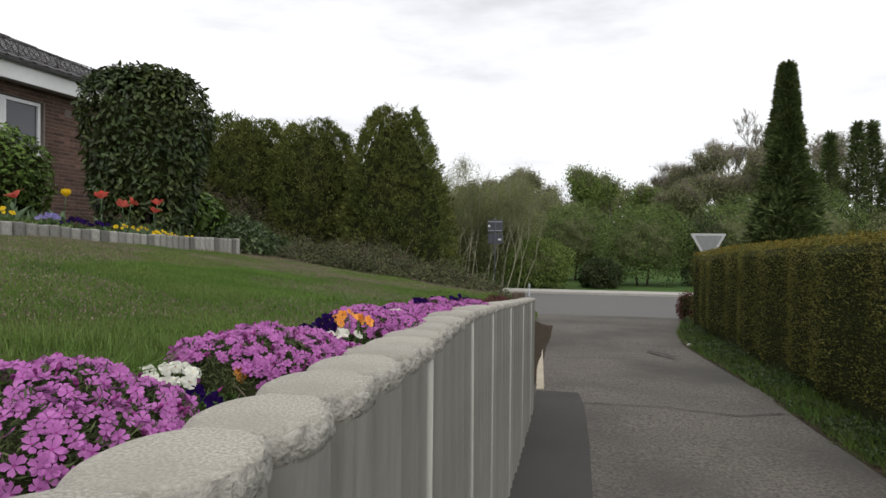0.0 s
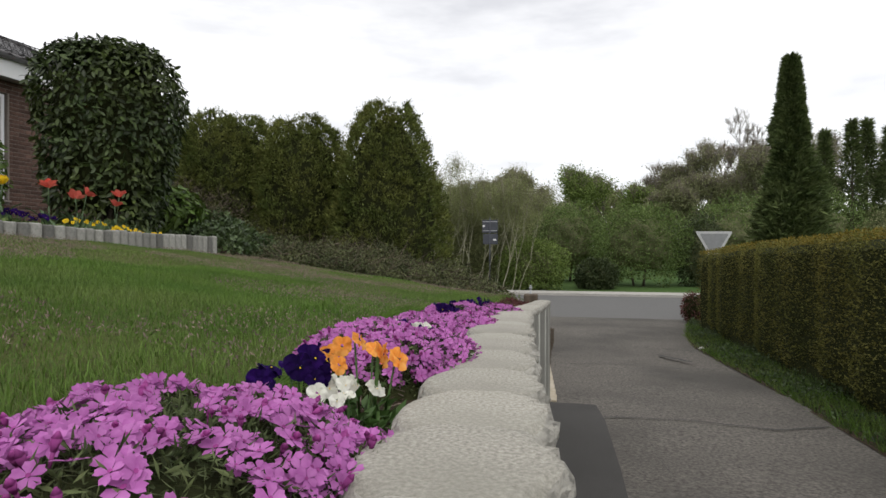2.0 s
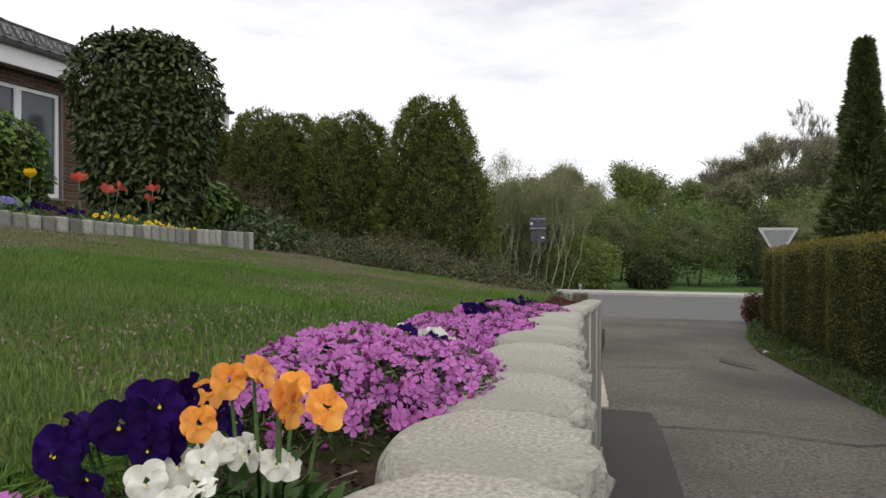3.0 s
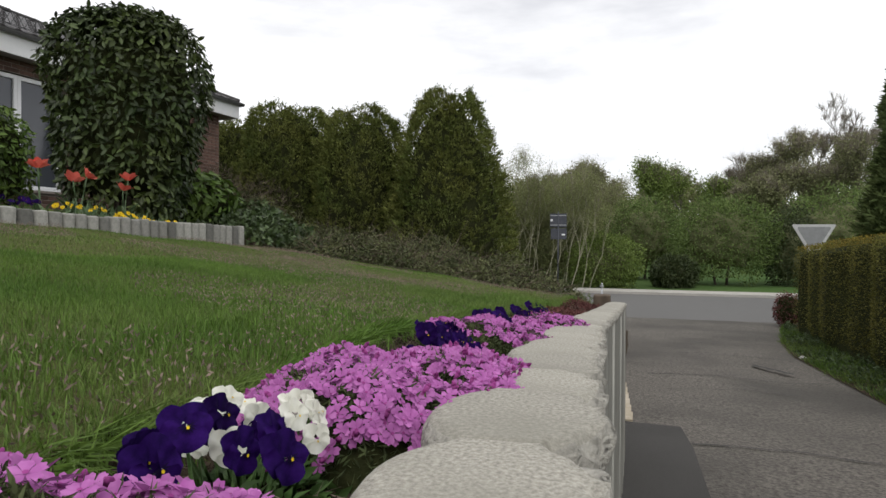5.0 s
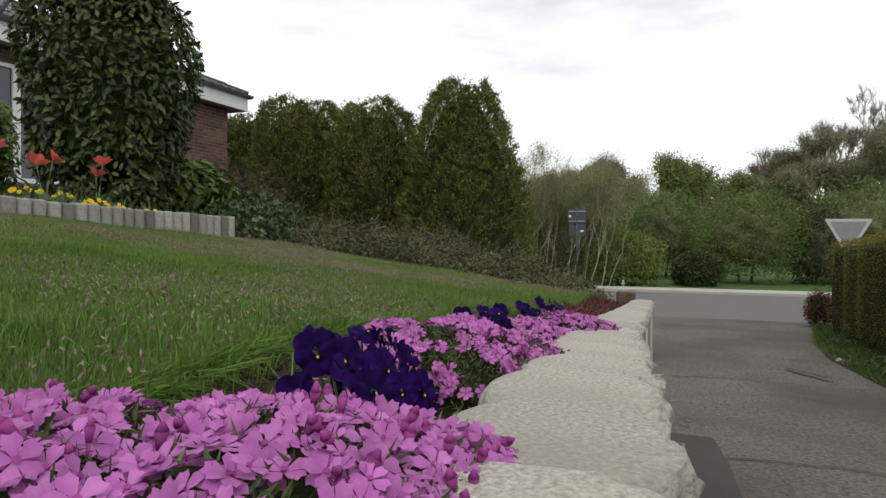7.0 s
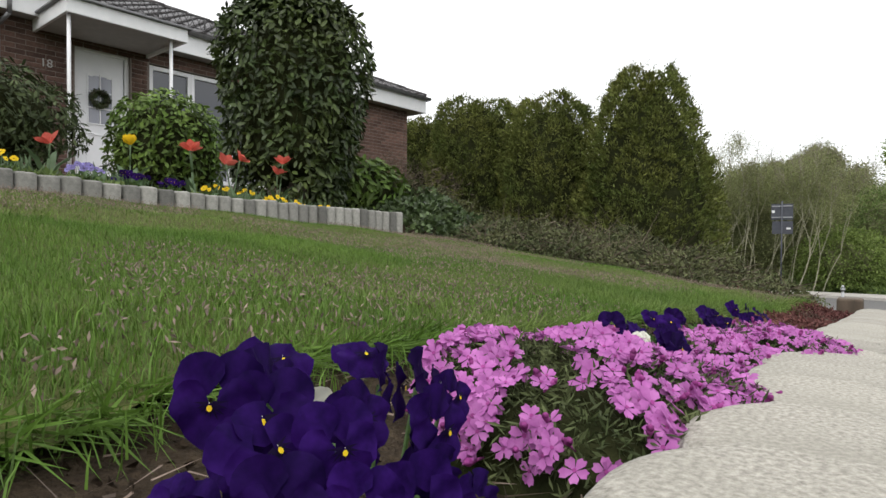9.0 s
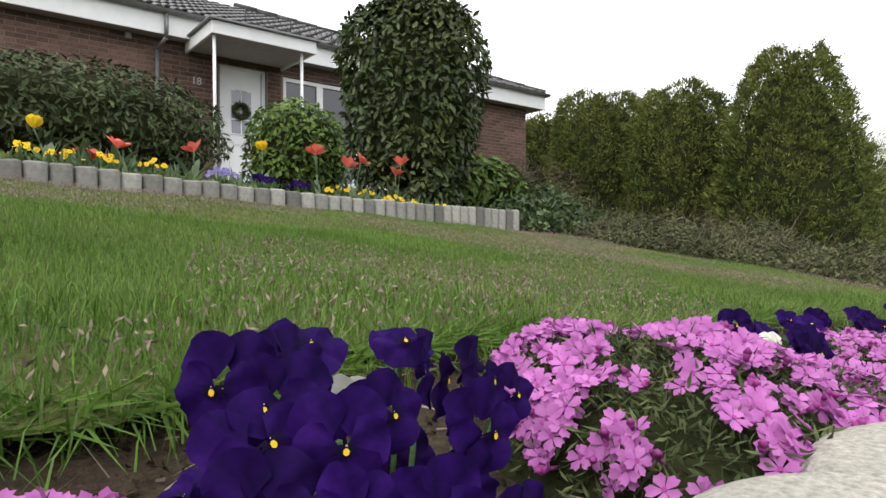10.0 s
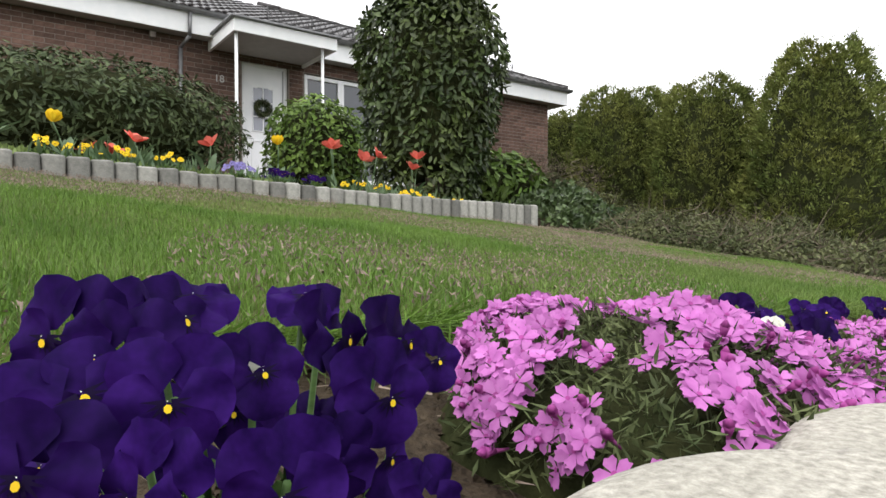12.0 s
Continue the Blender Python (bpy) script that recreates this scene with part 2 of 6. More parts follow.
def piece(name, me, parent, m=None):
    """One more object on a shared mesh."""
    ob = new(name, me)
    ob.parent = parent
    if m is not None:
        ob.matrix_basis = m
    return ob


def thing(name, m, label, category, group="", kind=""):
    """An empty at a thing's base."""
    ob = new(name)
    ob.empty_display_size = 0.1
    ob.matrix_basis = m
    return tagged(ob, label, category, group, kind)


def box(bm, x0, x1, y0, y1, z0, z1, bevel=0.0):
    r = bmesh.ops.create_cube(bm, size=1.0, matrix=Matrix.LocRotScale(((x0 + x1) / 2, (y0 + y1) / 2, (z0 + z1) / 2), None, (x1 - x0, y1 - y0, z1 - z0)))
    if bevel:
        es = list({e for v in r["verts"] for e in v.link_edges})
        bmesh.ops.bevel(bm, geom=es, offset=bevel, segments=2, affect="EDGES", profile=0.5)
    return bm


def slab(name, x0, x1, y0, y1, z0, z1, material, parent=None, label="", bevel=0.004):
    return part(name, box(bmesh.new(), x0, x1, y0, y1, z0, z1, bevel), material, parent, label)


def tube(bm, a, b, r0, r1, sides=8, cap=True):
    """A tapered round bar from a to b."""
    a, b = Vector(a), Vector(b)
    q = (b - a).to_track_quat("Z", "Y")
    rings = []
    for p, r in ((a, r0), (b, r1)):
        rings.append([bm.verts.new(p + q @ Vector((r * math.cos(k * math.tau / sides), r * math.sin(k * math.tau / sides), 0))) for k in range(sides)])
    for k in range(sides):
        bm.faces.new((rings[0][k], rings[0][(k + 1) % sides], rings[1][(k + 1) % sides], rings[1][k])).smooth = True
    if cap:
        bm.faces.new(list(reversed(rings[0])))
        bm.faces.new(rings[1])
    return bm


def mesh_np(name, verts, faces, materials, index=None, smooth=False):
    """A mesh from arrays: faces is (n, k)."""
    verts, faces = np.asarray(verts, np.float32), np.asarray(faces, np.int32)
    me = bpy.data.meshes.new(name)
    n, k = faces.shape
    me.vertices.add(len(verts))
    me.vertices.foreach_set("co", verts.ravel())
    me.loops.add(n * k)
    me.loops.foreach_set("vertex_index", faces.ravel())
    me.polygons.add(n)
    me.polygons.foreach_set("loop_start", np.arange(0, n * k, k, dtype=np.int32))
    for m in materials:
        me.materials.append(m)
    if index is not None:
        me.polygons.foreach_set("material_index", np.asarray(index, np.int32))
    if smooth:
        me.polygons.foreach_set("use_smooth", np.ones(n, bool))
    me.update(calc_edges=True)
    return me


def stuff(name, verts, faces, materials, parent=None, label="", index=None, kind="", category=""):
    ob = new(name, mesh_np(name, verts, faces, materials, index))
    ob.parent = parent
    return tagged(ob, label, category, "", kind)


rng = np.random.default_rng(7)


def unit(v):
    return v / np.maximum(np.linalg.norm(v, axis=-1, keepdims=True), 1e-9)


def leaves(points, out, length, width, spread=0.6, fold=0.25, droop=0.2, kind="leaf"):
    """Many small leaves: two quads folded on the midrib each, pointing along out with a random lean."""
    n = len(points)
    out = unit(out + rng.normal(0, spread, (n, 3)) + np.array((0, 0, -droop)))
    side = unit(np.cross(out, rng.normal(0, 1, (n, 3))))
    up = np.cross(side, out)
    ln = length * rng.uniform(0.65, 1.25, (n, 1))
    wd = width * rng.uniform(0.7, 1.2, (n, 1))
    if kind == "blade":
        v = np.stack([points - side * wd * 0.5, points + side * wd * 0.5, points + out * ln], 1)
        f = np.arange(n * 3).reshape(n, 3)
        return v.reshape(-1, 3), f
    mid = points + out * ln * 0.5
    v = np.stack([points, mid + side * wd * 0.5 + up * wd * fold, points + out * ln, mid - side * wd * 0.5 + up * wd * fold], 1)
    f = np.arange(n * 4).reshape(n, 4)
    f = np.concatenate([f[:, [0, 1, 2]], f[:, [0, 2, 3]]])
    return v.reshape(-1, 3), f


def lumpy(p, freq, amp, seed=0.0):
    """Smooth pseudo-noise on points, for uneven outlines."""
    s = np.zeros(len(p))
    for k, (a, b, c) in enumerate(((1.0, 0.7, 0.4), (-0.6, 1.3, 0.8), (0.9, -0.5, 1.6), (2.1, 1.7, -1.1))):
        s += np.sin((p[:, 0] * a + p[:, 1] * b + p[:, 2] * c) * freq + seed + 1.7 * k) / (1 + 0.4 * k)
    return amp * s / 2.2


def join(parts):
    vs, fs, o = [], [], 0
    for v, f in parts:
        vs.append(v)
        fs.append(f + o)
        o += len(v)
    return np.concatenate(vs), np.concatenate(fs)


def low(y):
    """Height of the drive and the road."""
    return -0.205 - 0.0255 * np.clip(y, -14, 19.2)


def wall_top(y):
    return np.interp(y, (-3, 0, 0.5, 1.5, 2.45, 3.6, 6.8), (1.41, 1.305, 1.288, 1.252, 1.21, 1.118, 0.878))


RIM_Y = (-2.0, 0.3, 0.8, 1.16, 1.32, 1.6, 1.94, 2.12, 2.44, 2.65, 2.95, 3.25, 3.6, 3.94, 5.0, 6.8)
RIM_X = (-0.31, -0.286, -0.290, -0.302, -0.309, -0.328, -0.353, -0.371, -0.387, -0.397, -0.411, -0.430, -0.444, -0.442, -0.430, -0.425)


def rim(y):
    """The palisade wall's drive-side line."""
    return sum(np.interp(y + d, RIM_Y, RIM_X) for d in (-0.3, -0.15, 0.0, 0.15, 0.3)) / 5


def sstep(a, b, v):
    k = np.clip((v - a) / (b - a), 0, 1)
    return k * k * (3 - 2 * k)


def lawn_z(x, y):
    return 1.165 - 0.136 * (x + 0.8) - 0.063 * (y - 2.4)


def edge_x(y):
    """Where the lawn meets the flower bed's edging."""
    return -3.60 - 0.043 * (y - 2.9)


def bank_z(x, y):
    """The raised garden: lawn, bed behind it, and the bank that falls to the road."""
    x, y = np.asarray(x, float), np.asarray(y, float)
    yy = np.minimum(y, 6.9)
    ex = edge_x(yy)
    z = np.where(x > ex, lawn_z(x, yy), lawn_z(ex, yy) + 0.085 * sstep(0.03, 0.16, ex - x) + 0.088 * (ex - x))
    z = np.minimum(z, 2.02)
    fall = sstep(6.6, 17.0, y) * sstep(-13.0, -6.5, x)
    z = z + (low(y) - 0.05 - z) * fall
    side = low(y) - 0.03 + np.maximum(0, -0.5 - x) * 1.3 + 0.02
    return np.where(y > 6.82, np.minimum(z, side), z)


# ---- large structure ----
def sheet(name, xs, ys, zf, material, label, category):
    """A ground sheet over a grid of xs by ys."""
    gx, gy = np.meshgrid(np.asarray(xs, float), np.asarray(ys, float))
    v = np.stack([gx.ravel(), gy.ravel(), np.asarray(zf(gx, gy)).ravel()], 1)
    nx, ny = len(xs), len(ys)
    i = (np.arange(ny - 1)[:, None] * nx + np.arange(nx - 1)[None, :]).ravel()
    f = np.stack([i, i + 1, i + nx + 1, i + nx], 1)
    ob = new(name, mesh_np(name, v, f, [material], smooth=True))
    return tagged(ob, label, category, "", "structure")


far = [-900, -300, -120, -60]
sheet("ground", far + list(np.linspace(-40, 40, 33)) + [60, 120, 300, 900], far + list(np.linspace(-40, 19, 40)) + list(np.linspace(20.5, 60, 20)) + [120, 300, 900],
      lambda x, y: low(y) - 0.03 + np.where(y > 28.5, np.clip((y - 28.5) * 0.012, 0, 1.2), 0), M_MEADOW, "grassy ground that reaches the horizon", "ground")


def drive_right(y):
    return np.interp(y, (-14, 5, 9, 13, 15, 17.2, 19.0), (2.5, 2.42, 2.38, 2.2, 2.4, 2.9, 4.0))


def drive_left(y):
    return np.interp(y, (-14, 6.9, 7.8, 14.5, 17.0, 19.0), (-0.30, -0.62, -0.62, -0.9, -1.6, -3.2))


def drive_strip(u, y):
    return drive_left(y) + u * (drive_right(y) - drive_left(y))


us, dys = np.linspace(0, 1, 30), np.linspace(-14, 19.0, 130)
gu, gy = np.meshgrid(us, dys)
gx = drive_strip(gu, gy)
gz = low(gy) + 0.010 * np.sin(gx * 2.1 + gy * 0.7) * np.sin(gy * 1.3) - 0.03 * np.exp(-((gx - 1.55) ** 2 + (gy - 11.3) ** 2 / 2) * 3)
dv = np.stack([gx.ravel(), gy.ravel(), gz.ravel() + 0.012], 1)
di = (np.arange(129)[:, None] * 30 + np.arange(29)[None, :]).ravel()
tagged(new("driveway", mesh_np("driveway", dv, np.stack([di, di + 1, di + 31, di + 30], 1), [M_ASPH], smooth=True)), "worn grey asphalt driveway with cracks", "driveway", "", "structure")
sheet("road", np.linspace(-90, 90, 40), np.linspace(19.0, 27.0, 9), lambda x, y: low(y) + 0.012 + 0 * x, M_ROAD, "grey asphalt road crossing behind the drive", "road")
sheet("pavement", np.linspace(-90, 90, 40), [27.0, 28.4], lambda x, y: low(y) + 0.10 + 0 * x, M_KERB, "pale paved path along the far side of the road", "pavement")
tagged(slab("kerb", -90, 90, 26.85, 27.0, -0.85, -0.585, M_KERB), "pale stone kerb along the road", "kerb", "", "structure")



def patch_sheet(name, pts, z, material, label, category):
    bm = bmesh.new()
    vs = [bm.verts.new((x, y, float(low(np.array(y))) + z)) for x, y in pts]
    bm.faces.new(vs)
    ob = part(name, bm, material)
    return tagged(ob, label, category, "", "structure")


patch_sheet("asphalt_patch", [(-0.46, -3.0), (0.14, -3.0), (0.125, 4.5), (0.135, 5.7), (0.115, 7.2), (0.06, 7.84), (-0.46, 7.87)], 0.032, M_PATCH, "dark newer asphalt patch along the wall", "asphalt patch")


def crack(pts, w):
    """A thin tarred crack lying on the drive."""
    bm = bmesh.new()
    random.seed(len(pts) * 17 + int(w * 1e5))
    fine = []
    for (xa, ya), (xb, yb) in zip(pts, pts[1:]):
        n = max(3, int(math.hypot(xb - xa, yb - ya) / 0.12))
        for k in range(n):
            fine.append((xa + (xb - xa) * k / n + random.uniform(-.02, .02), ya + (yb - ya) * k / n + random.uniform(-.02, .02)))
    prev = None
    for k, (x, y) in enumerate(fine):
        ww = w * random.uniform(0.4, 1.3)
        z = float(low(np.array(y))) + 0.026
        pair = bm.verts.new((x, y - ww, z)), bm.verts.new((x + ww * 0.3, y + ww, z))
        if prev:
            bm.faces.new((prev[0], pair[0], pair[1], prev[1]))
        prev = pair
    return tagged(part("road_crack", bm, M_CRACK), "dark crack across the worn asphalt", "crack", "cracks in the drive", "structure")


crack([(0.13, 7.35), (1.0, 7.42), (1.7, 7.2), (2.38, 7.5)], 0.012)
crack([(0.0, 9.6), (0.9, 9.9), (1.6, 9.7)], 0.008)
crack([(-0.4, 12.4), (0.8, 12.9), (2.1, 12.5)], 0.008)
crack([(1.35, 11.85), (1.50, 11.6), (1.66, 11.35), (1.82, 11.15)], 0.060)
crack([(-0.2, 10.6), (0.7, 10.75), (1.5, 10.5), (2.2, 10.7)], 0.010)
crack([(0.5, 14.3), (1.3, 14.1), (2.0, 14.4)], 0.012)
crack([(0.4, 7.4), (0.5, 5.6), (0.42, 3.8)], 0.006)

# raised garden
xs = np.concatenate([np.linspace(-34, -12, 12), np.linspace(-11.5, -4.1, 30), np.linspace(-4.05, -3.4, 27), np.linspace(-3.3, -0.47, 34)])
ys = np.concatenate([np.linspace(-14, 0, 15), np.linspace(0.25, 10, 48), np.linspace(10.5, 19, 18)])


def garden(x, y):
    z = bank_z(x, y)
    strip = sstep(0.42, 0.22, rim(np.minimum(y, 6.8)) - x) * (y < 6.82)
    z = z + (wall_top(y) - 0.055 - z) * strip
    return z + 0.012 * np.sin(x * 5.1 + y * 2.2) * np.sin(y * 4.3 - x)


sheet("raised_garden_ground", xs, ys, garden, M_SOIL, "dark garden soil of the raised garden", "soil")


def lawn_gap(y):
    """Width of the planted strip between the wall's face and the grass."""
    return np.interp(y, (-4, 0.7, 1.5, 2.3, 2.9, 3.6, 6.7), (0.40, 0.40, 0.38, 0.44, 0.49, 0.48, 0.40))


lx = np.linspace(0, 1, 60)
ly = np.linspace(-6, 6.75, 110)
gu, gy = np.meshgrid(lx, ly)
lx0 = edge_x(gy)
lx1 = rim(gy) - lawn_gap(gy) - 0.02 * np.sin(gy * 9) - 0.015 * np.sin(gy * 23)
gx = lx0 + gu * (lx1 - lx0)
gz = garden(gx, gy) + 0.010
nxl = len(lx)
li = (np.arange(len(ly) - 1)[:, None] * nxl + np.arange(nxl - 1)[None, :]).ravel()
lawn = tagged(new("lawn", mesh_np("lawn", np.stack([gx.ravel(), gy.ravel(), gz.ravel() + 0.008], 1), np.stack([li, li + 1, li + nxl + 1, li + nxl], 1), [M_TURF], smooth=True)),
              "sloping green lawn with longer spring grass", "lawn", "", "structure")

# ---- palisade retaining wall ----
PITCH = 0.162
wall = thing("palisade_wall", Matrix.Identity(4), "pale grey concrete palisade retaining wall with stepped rounded tops", "retaining wall")


def palisade_mesh(seed):
    """One concrete palisade: scalloped plan, straight shaft, rounded and chipped top edge. Origin at the top's centre."""
    r = random.Random(seed)
    n, half_x, half_y = 44, 0.080, PITCH / 2 + 0.0012
    plan = []
    for k in range(n):
        a = math.tau * k / n
        c, s = math.cos(a), math.sin(a)
        e = 2 / 2.15
        x, y = half_x * math.copysign(abs(c) ** e, c), 0.094 * math.copysign(abs(s) ** e, s)
        plan.append((x, max(-half_y, min(half_y, y)), c))
    bm = bmesh.new()
    rows = []
    for inset, z, jag in ((0.030, 0.0, 0), (0.017, -0.0012, 0.0015), (0.008, -0.005, 0.005), (0.002, -0.012, 0.006), (0.0, -0.022, 0.005), (0.002, -0.034, 0.005), (0.006, -0.039, 0.002), (0.006, -1.66, 0)):
        row = []
        for x, y, c in plan:
            k = 1 - inset / 0.088
            j = r.uniform(-jag, jag)
            front = max(0, c)
            row.append(bm.verts.new((x * k + j * front, y * (1 - inset / 0.088 if abs(y) < half_y - 1e-6 else (1 - inset * 0.35 / 0.088)), z + j * 1.2 * front)))
        rows.append(row)
    for i, (a, b) in enumerate(zip(rows, rows[1:])):
        for k in range(n):
            f = bm.faces.new((b[k], b[(k + 1) % n], a[(k + 1) % n], a[k]))
            f.smooth = True
            f.material_index = 0 if i < 2 else (2 if i < 6 else 1)
    f = bm.faces.new(rows[0])
    f.material_index = 0
    me = bpy.data.meshes.new("palisade")
    bm.to_mesh(me)
    bm.free()
    for m in (M_CONC, M_CONC_F, M_CONC_R):
        me.materials.append(m)
    return me


pal_meshes = [palisade_mesh(s) for s in range(6)]
random.seed(3)
for k in range(-14, 40):
    y = 1.302 + PITCH * k
    if y > 6.82:
        break
    turn = math.degrees(math.atan2(float(rim(y + .1) - rim(y - .1)), 0.2))
    m = pose(float(rim(y)) - 0.080 + random.uniform(-.002, .002), y, float(wall_top(y)) + random.uniform(-.003, .003), random.uniform(-.06, .06), random.uniform(-.25, .25), -turn)
    piece("palisade", pal_meshes[k % 6], wall, m)

# ---- flower bed edging ----
edging = thing("bed_edging", Matrix.Identity(4), "row of small grey concrete edging palisades along the flower bed", "bed edging")


def edging_mesh(w, seed, grooves=1):
    r = random.Random(seed)
    bm = bmesh.new()
    n = 20
    rows = []
    for inset, z in ((0.010, 0.0), (0.003, -0.004), (0.0, -0.012), (0.0, -0.42)):
        row = []
        for k in range(n):
            a = math.tau * k / n
            c, s = math.cos(a), math.sin(a)
            row.append(bm.verts.new(((0.045 - inset) * math.copysign(abs(c) ** 0.75, c), (w / 2 - 0.001 - inset * 0.5) * math.copysign(abs(s) ** 0.5, s), z + r.uniform(-.001, .001))))
        rows.append(row)
    for a, b in zip(rows, rows[1:]):
        for k in range(n):
            bm.faces.new((b[k], b[(k + 1) % n], a[(k + 1) % n], a[k])).smooth = True
    bm.faces.new(rows[0])
    me = bpy.data.meshes.new("edging_stone")
    bm.to_mesh(me)
    bm.free()
    me.materials.append(M_EDGE)
    return me


def edging_top(y):
    return float(np.interp(y, (-3, 2.9, 4.6, 6.4), (1.95, 1.615, 1.53, 1.498)))


y, k = -3.2, 0
em = {w: [edging_mesh(w, s) for s in range(3)] for w in (0.098, 0.090)}
while y < 6.40:
    w = 0.098 if y < 4.5 else 0.090
    piece("edging_stone", em[w][k % 3], edging, pose(float(edge_x(y)) - 0.045, y + w / 2, edging_top(y) + random.uniform(-.006, .006), random.uniform(-1.5, 1.5), random.uniform(-2, 2), 1.5))
    y, k = y + w, k + 1

# ---- house ----
HOUSE = pose(-9.58, 13.47, 0, 0, 0, -3)
house = thing("house", HOUSE, "brown brick bungalow with dark tiled hip roof and white fascia", "house")
FLOOR, WTOP = 2.0, 4.26
DOOR, WIN = (-7.08, -6.30), (-6.01, -3.81)


def wall_run(name, spans, z0, z1, thick=0.24):
    """The front wall as solid spans along y, 0.24 m thick."""
    made_ = [part(name, box(bmesh.new(), -thick, 0, a, b, za, zb), M_MORTAR, house, "brick wall core with pale mortar") for a, b, za, zb in spans]
    return made_[0]


spans = [(-17, DOOR[0], 1.0, WTOP), (DOOR[0], DOOR[1], 4.09, WTOP), (DOOR[1], WIN[0], 1.0, WTOP), (WIN[0], WIN[1], 4.04, WTOP), (WIN[0], WIN[1], 1.0, 2.19), (WIN[1], 0, 1.0, WTOP), (DOOR[0], DOOR[1], 1.0, 2.0)]
front = wall_run("front_wall", spans, 1.0, WTOP)
part("side_wall", box(bmesh.new(), -10.0, -0.24, -0.24, 0.0, 0.6, WTOP), M_MORTAR, house)
part("back_wall", box(bmesh.new(), -10.24, -10.0, -17, 0.0, 0.6, WTOP), M_MORTAR, house)
part("end_wall", box(bmesh.new(), -10.0, -0.24, -17, -16.76, 0.6, WTOP), M_MORTAR, house)
slab("room_floor", -9.9, -0.3, -16.7, -0.3, 1.9, 2.0, M_MORTAR, house)

# roof: hip with front overhang
EX, EY, EZ, SLOPE = 0.28, 0.36, 4.61, 0.44


def roof_z(x):
    return EZ + (EX - x) * SLOPE


bm = bmesh.new()
RX = -5.0
rz = roof_z(RX)
corners = {"fr": (EX, EY, EZ), "fl": (EX, -17.4, EZ), "br": (-10.46, EY, EZ), "bl": (-10.46, -17.4, EZ), "rr": (RX, EY - (EX - RX), rz), "rl": (RX, -17.4 + (EX - RX), rz)}
v = {k: bm.verts.new(Vector(p) - Vector((0, 0, 0.03))) for k, p in corners.items()}
for f in (("fl", "fr", "rr", "rl"), ("fr", "br", "rr"), ("br", "bl", "rl", "rr"), ("bl", "fl", "rl")):
    bm.faces.new([v[k] for k in f])
part("roof_deck", bm, M_TILE, house)
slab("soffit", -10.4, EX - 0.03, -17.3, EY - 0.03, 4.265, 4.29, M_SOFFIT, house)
slab("fascia", EX - 0.03, EX, -17.4, EY, 4.25, 4.56, M_WHITE, house, "white painted fascia board", 0.006)
slab("side_fascia", -10.4, EX - 0.03, EY - 0.03, EY, 4.25, 4.56, M_WHITE, house, "white painted fascia board", 0.006)


def gutter(name, a, b):
    """A half-round gutter between two points."""
    bm = bmesh.new()
    a, b = Vector(a), Vector(b)
    d = (b - a).normalized()
    s = d.cross(Vector((0, 0, 1)))
    rows = []
    for p in (a, b):
        rows.append([bm.verts.new(p + s * (r * math.cos(t)) + Vector((0, 0, r * math.sin(t)))) for r in (0.060, 0.055) for t in [math.pi + math.pi * q / 10 for q in range(11)]])
    for k in range(10):
        bm.faces.new((rows[0][k], rows[0][k + 1], rows[1][k + 1], rows[1][k])).smooth = True
        bm.faces.new((rows[0][k + 11], rows[1][k + 11], rows[1][k + 12], rows[0][k + 12])).smooth = True
    for k in (0, 10):
        bm.faces.new((rows[0][k], rows[1][k], rows[1][k + 11], rows[0][k + 11]))
    return part(name, bm, M_GUTTER, house, "grey metal gutter")


gutter("gutter", (EX + 0.064, -17.4, 4.60), (EX + 0.064, EY + 0.06, 4.60))
gutter("gutter", (EX, EY + 0.064, 4.60), (-10.4, EY + 0.064, 4.60))

# door
door = part("door", box(bmesh.new(), -0.13, -0.085, -6.96, -6.18, 2.01, 4.0, 0.004), M_WDOOR, house, "white panelled front door with arched glazing")
door.matrix_basis = Matrix.Translation((0, -6.71, 0.03)) @ Matrix.Diagonal((1, 0.86, 1, 1)) @ Matrix.Translation((0, 6.57, 0))
bm = bmesh.new()
for a, b, za, zb in ((-7.02, -6.95, 2.0, 4.06), (-6.19, -6.12, 2.0, 4.06), (-6.95, -6.19, 3.99, 4.06)):
    box(bm, -0.15, -0.06, a, b, za, zb, 0.006)
door_frame = part("door_frame", bm, M_WDOOR, house)
door_frame.matrix_basis = Matrix.Translation((0, -6.69, 0.03)) @ Matrix.Diagonal((1, 0.867, 1, 1)) @ Matrix.Translation((0, 6.57, 0))
for za, zb in ((2.95, 3.17), (3.19, 3.41), (3.43, 3.66)):
    for a, b in ((-6.76, -6.58), (-6.56, -6.38)):
        part("door_pane", box(bmesh.new(), -0.083, -0.080, a, b, za, zb), M_NETPANE, door)
bm = bmesh.new()
for za, zb, a, b in ((3.17, 3.19, -6.77, -6.37), (3.41, 3.43, -6.77, -6.37), (2.93, 2.95, -6.79, -6.35), (2.93, 3.68, -6.78, -6.76), (2.93, 3.68, -6.38, -6.36), (2.95, 3.68, -6.58, -6.56)):
    part("glazing_bar", box(bmesh.new(), -0.083, -0.068, a, b, za, zb, 0.003), M_WDOOR, door)
bm = bmesh.new()
prev = None
for k in range(25):
    u = k / 24
    yy = -6.80 + 0.46 * u
    zz = 3.62 + 0.09 * (1 - abs(2 * u - 1)) ** 1.0 + 0.02 * math.cos(u * math.tau * 2)
    row = [bm.verts.new((-0.070, yy, zz)), bm.verts.new((-0.070, yy, zz + 0.06))]
    if prev:
        bm.faces.new((prev[0], row[0], row[1], prev[1]))
    prev = row
part("arched_moulding", bm, M_WDOOR, door)
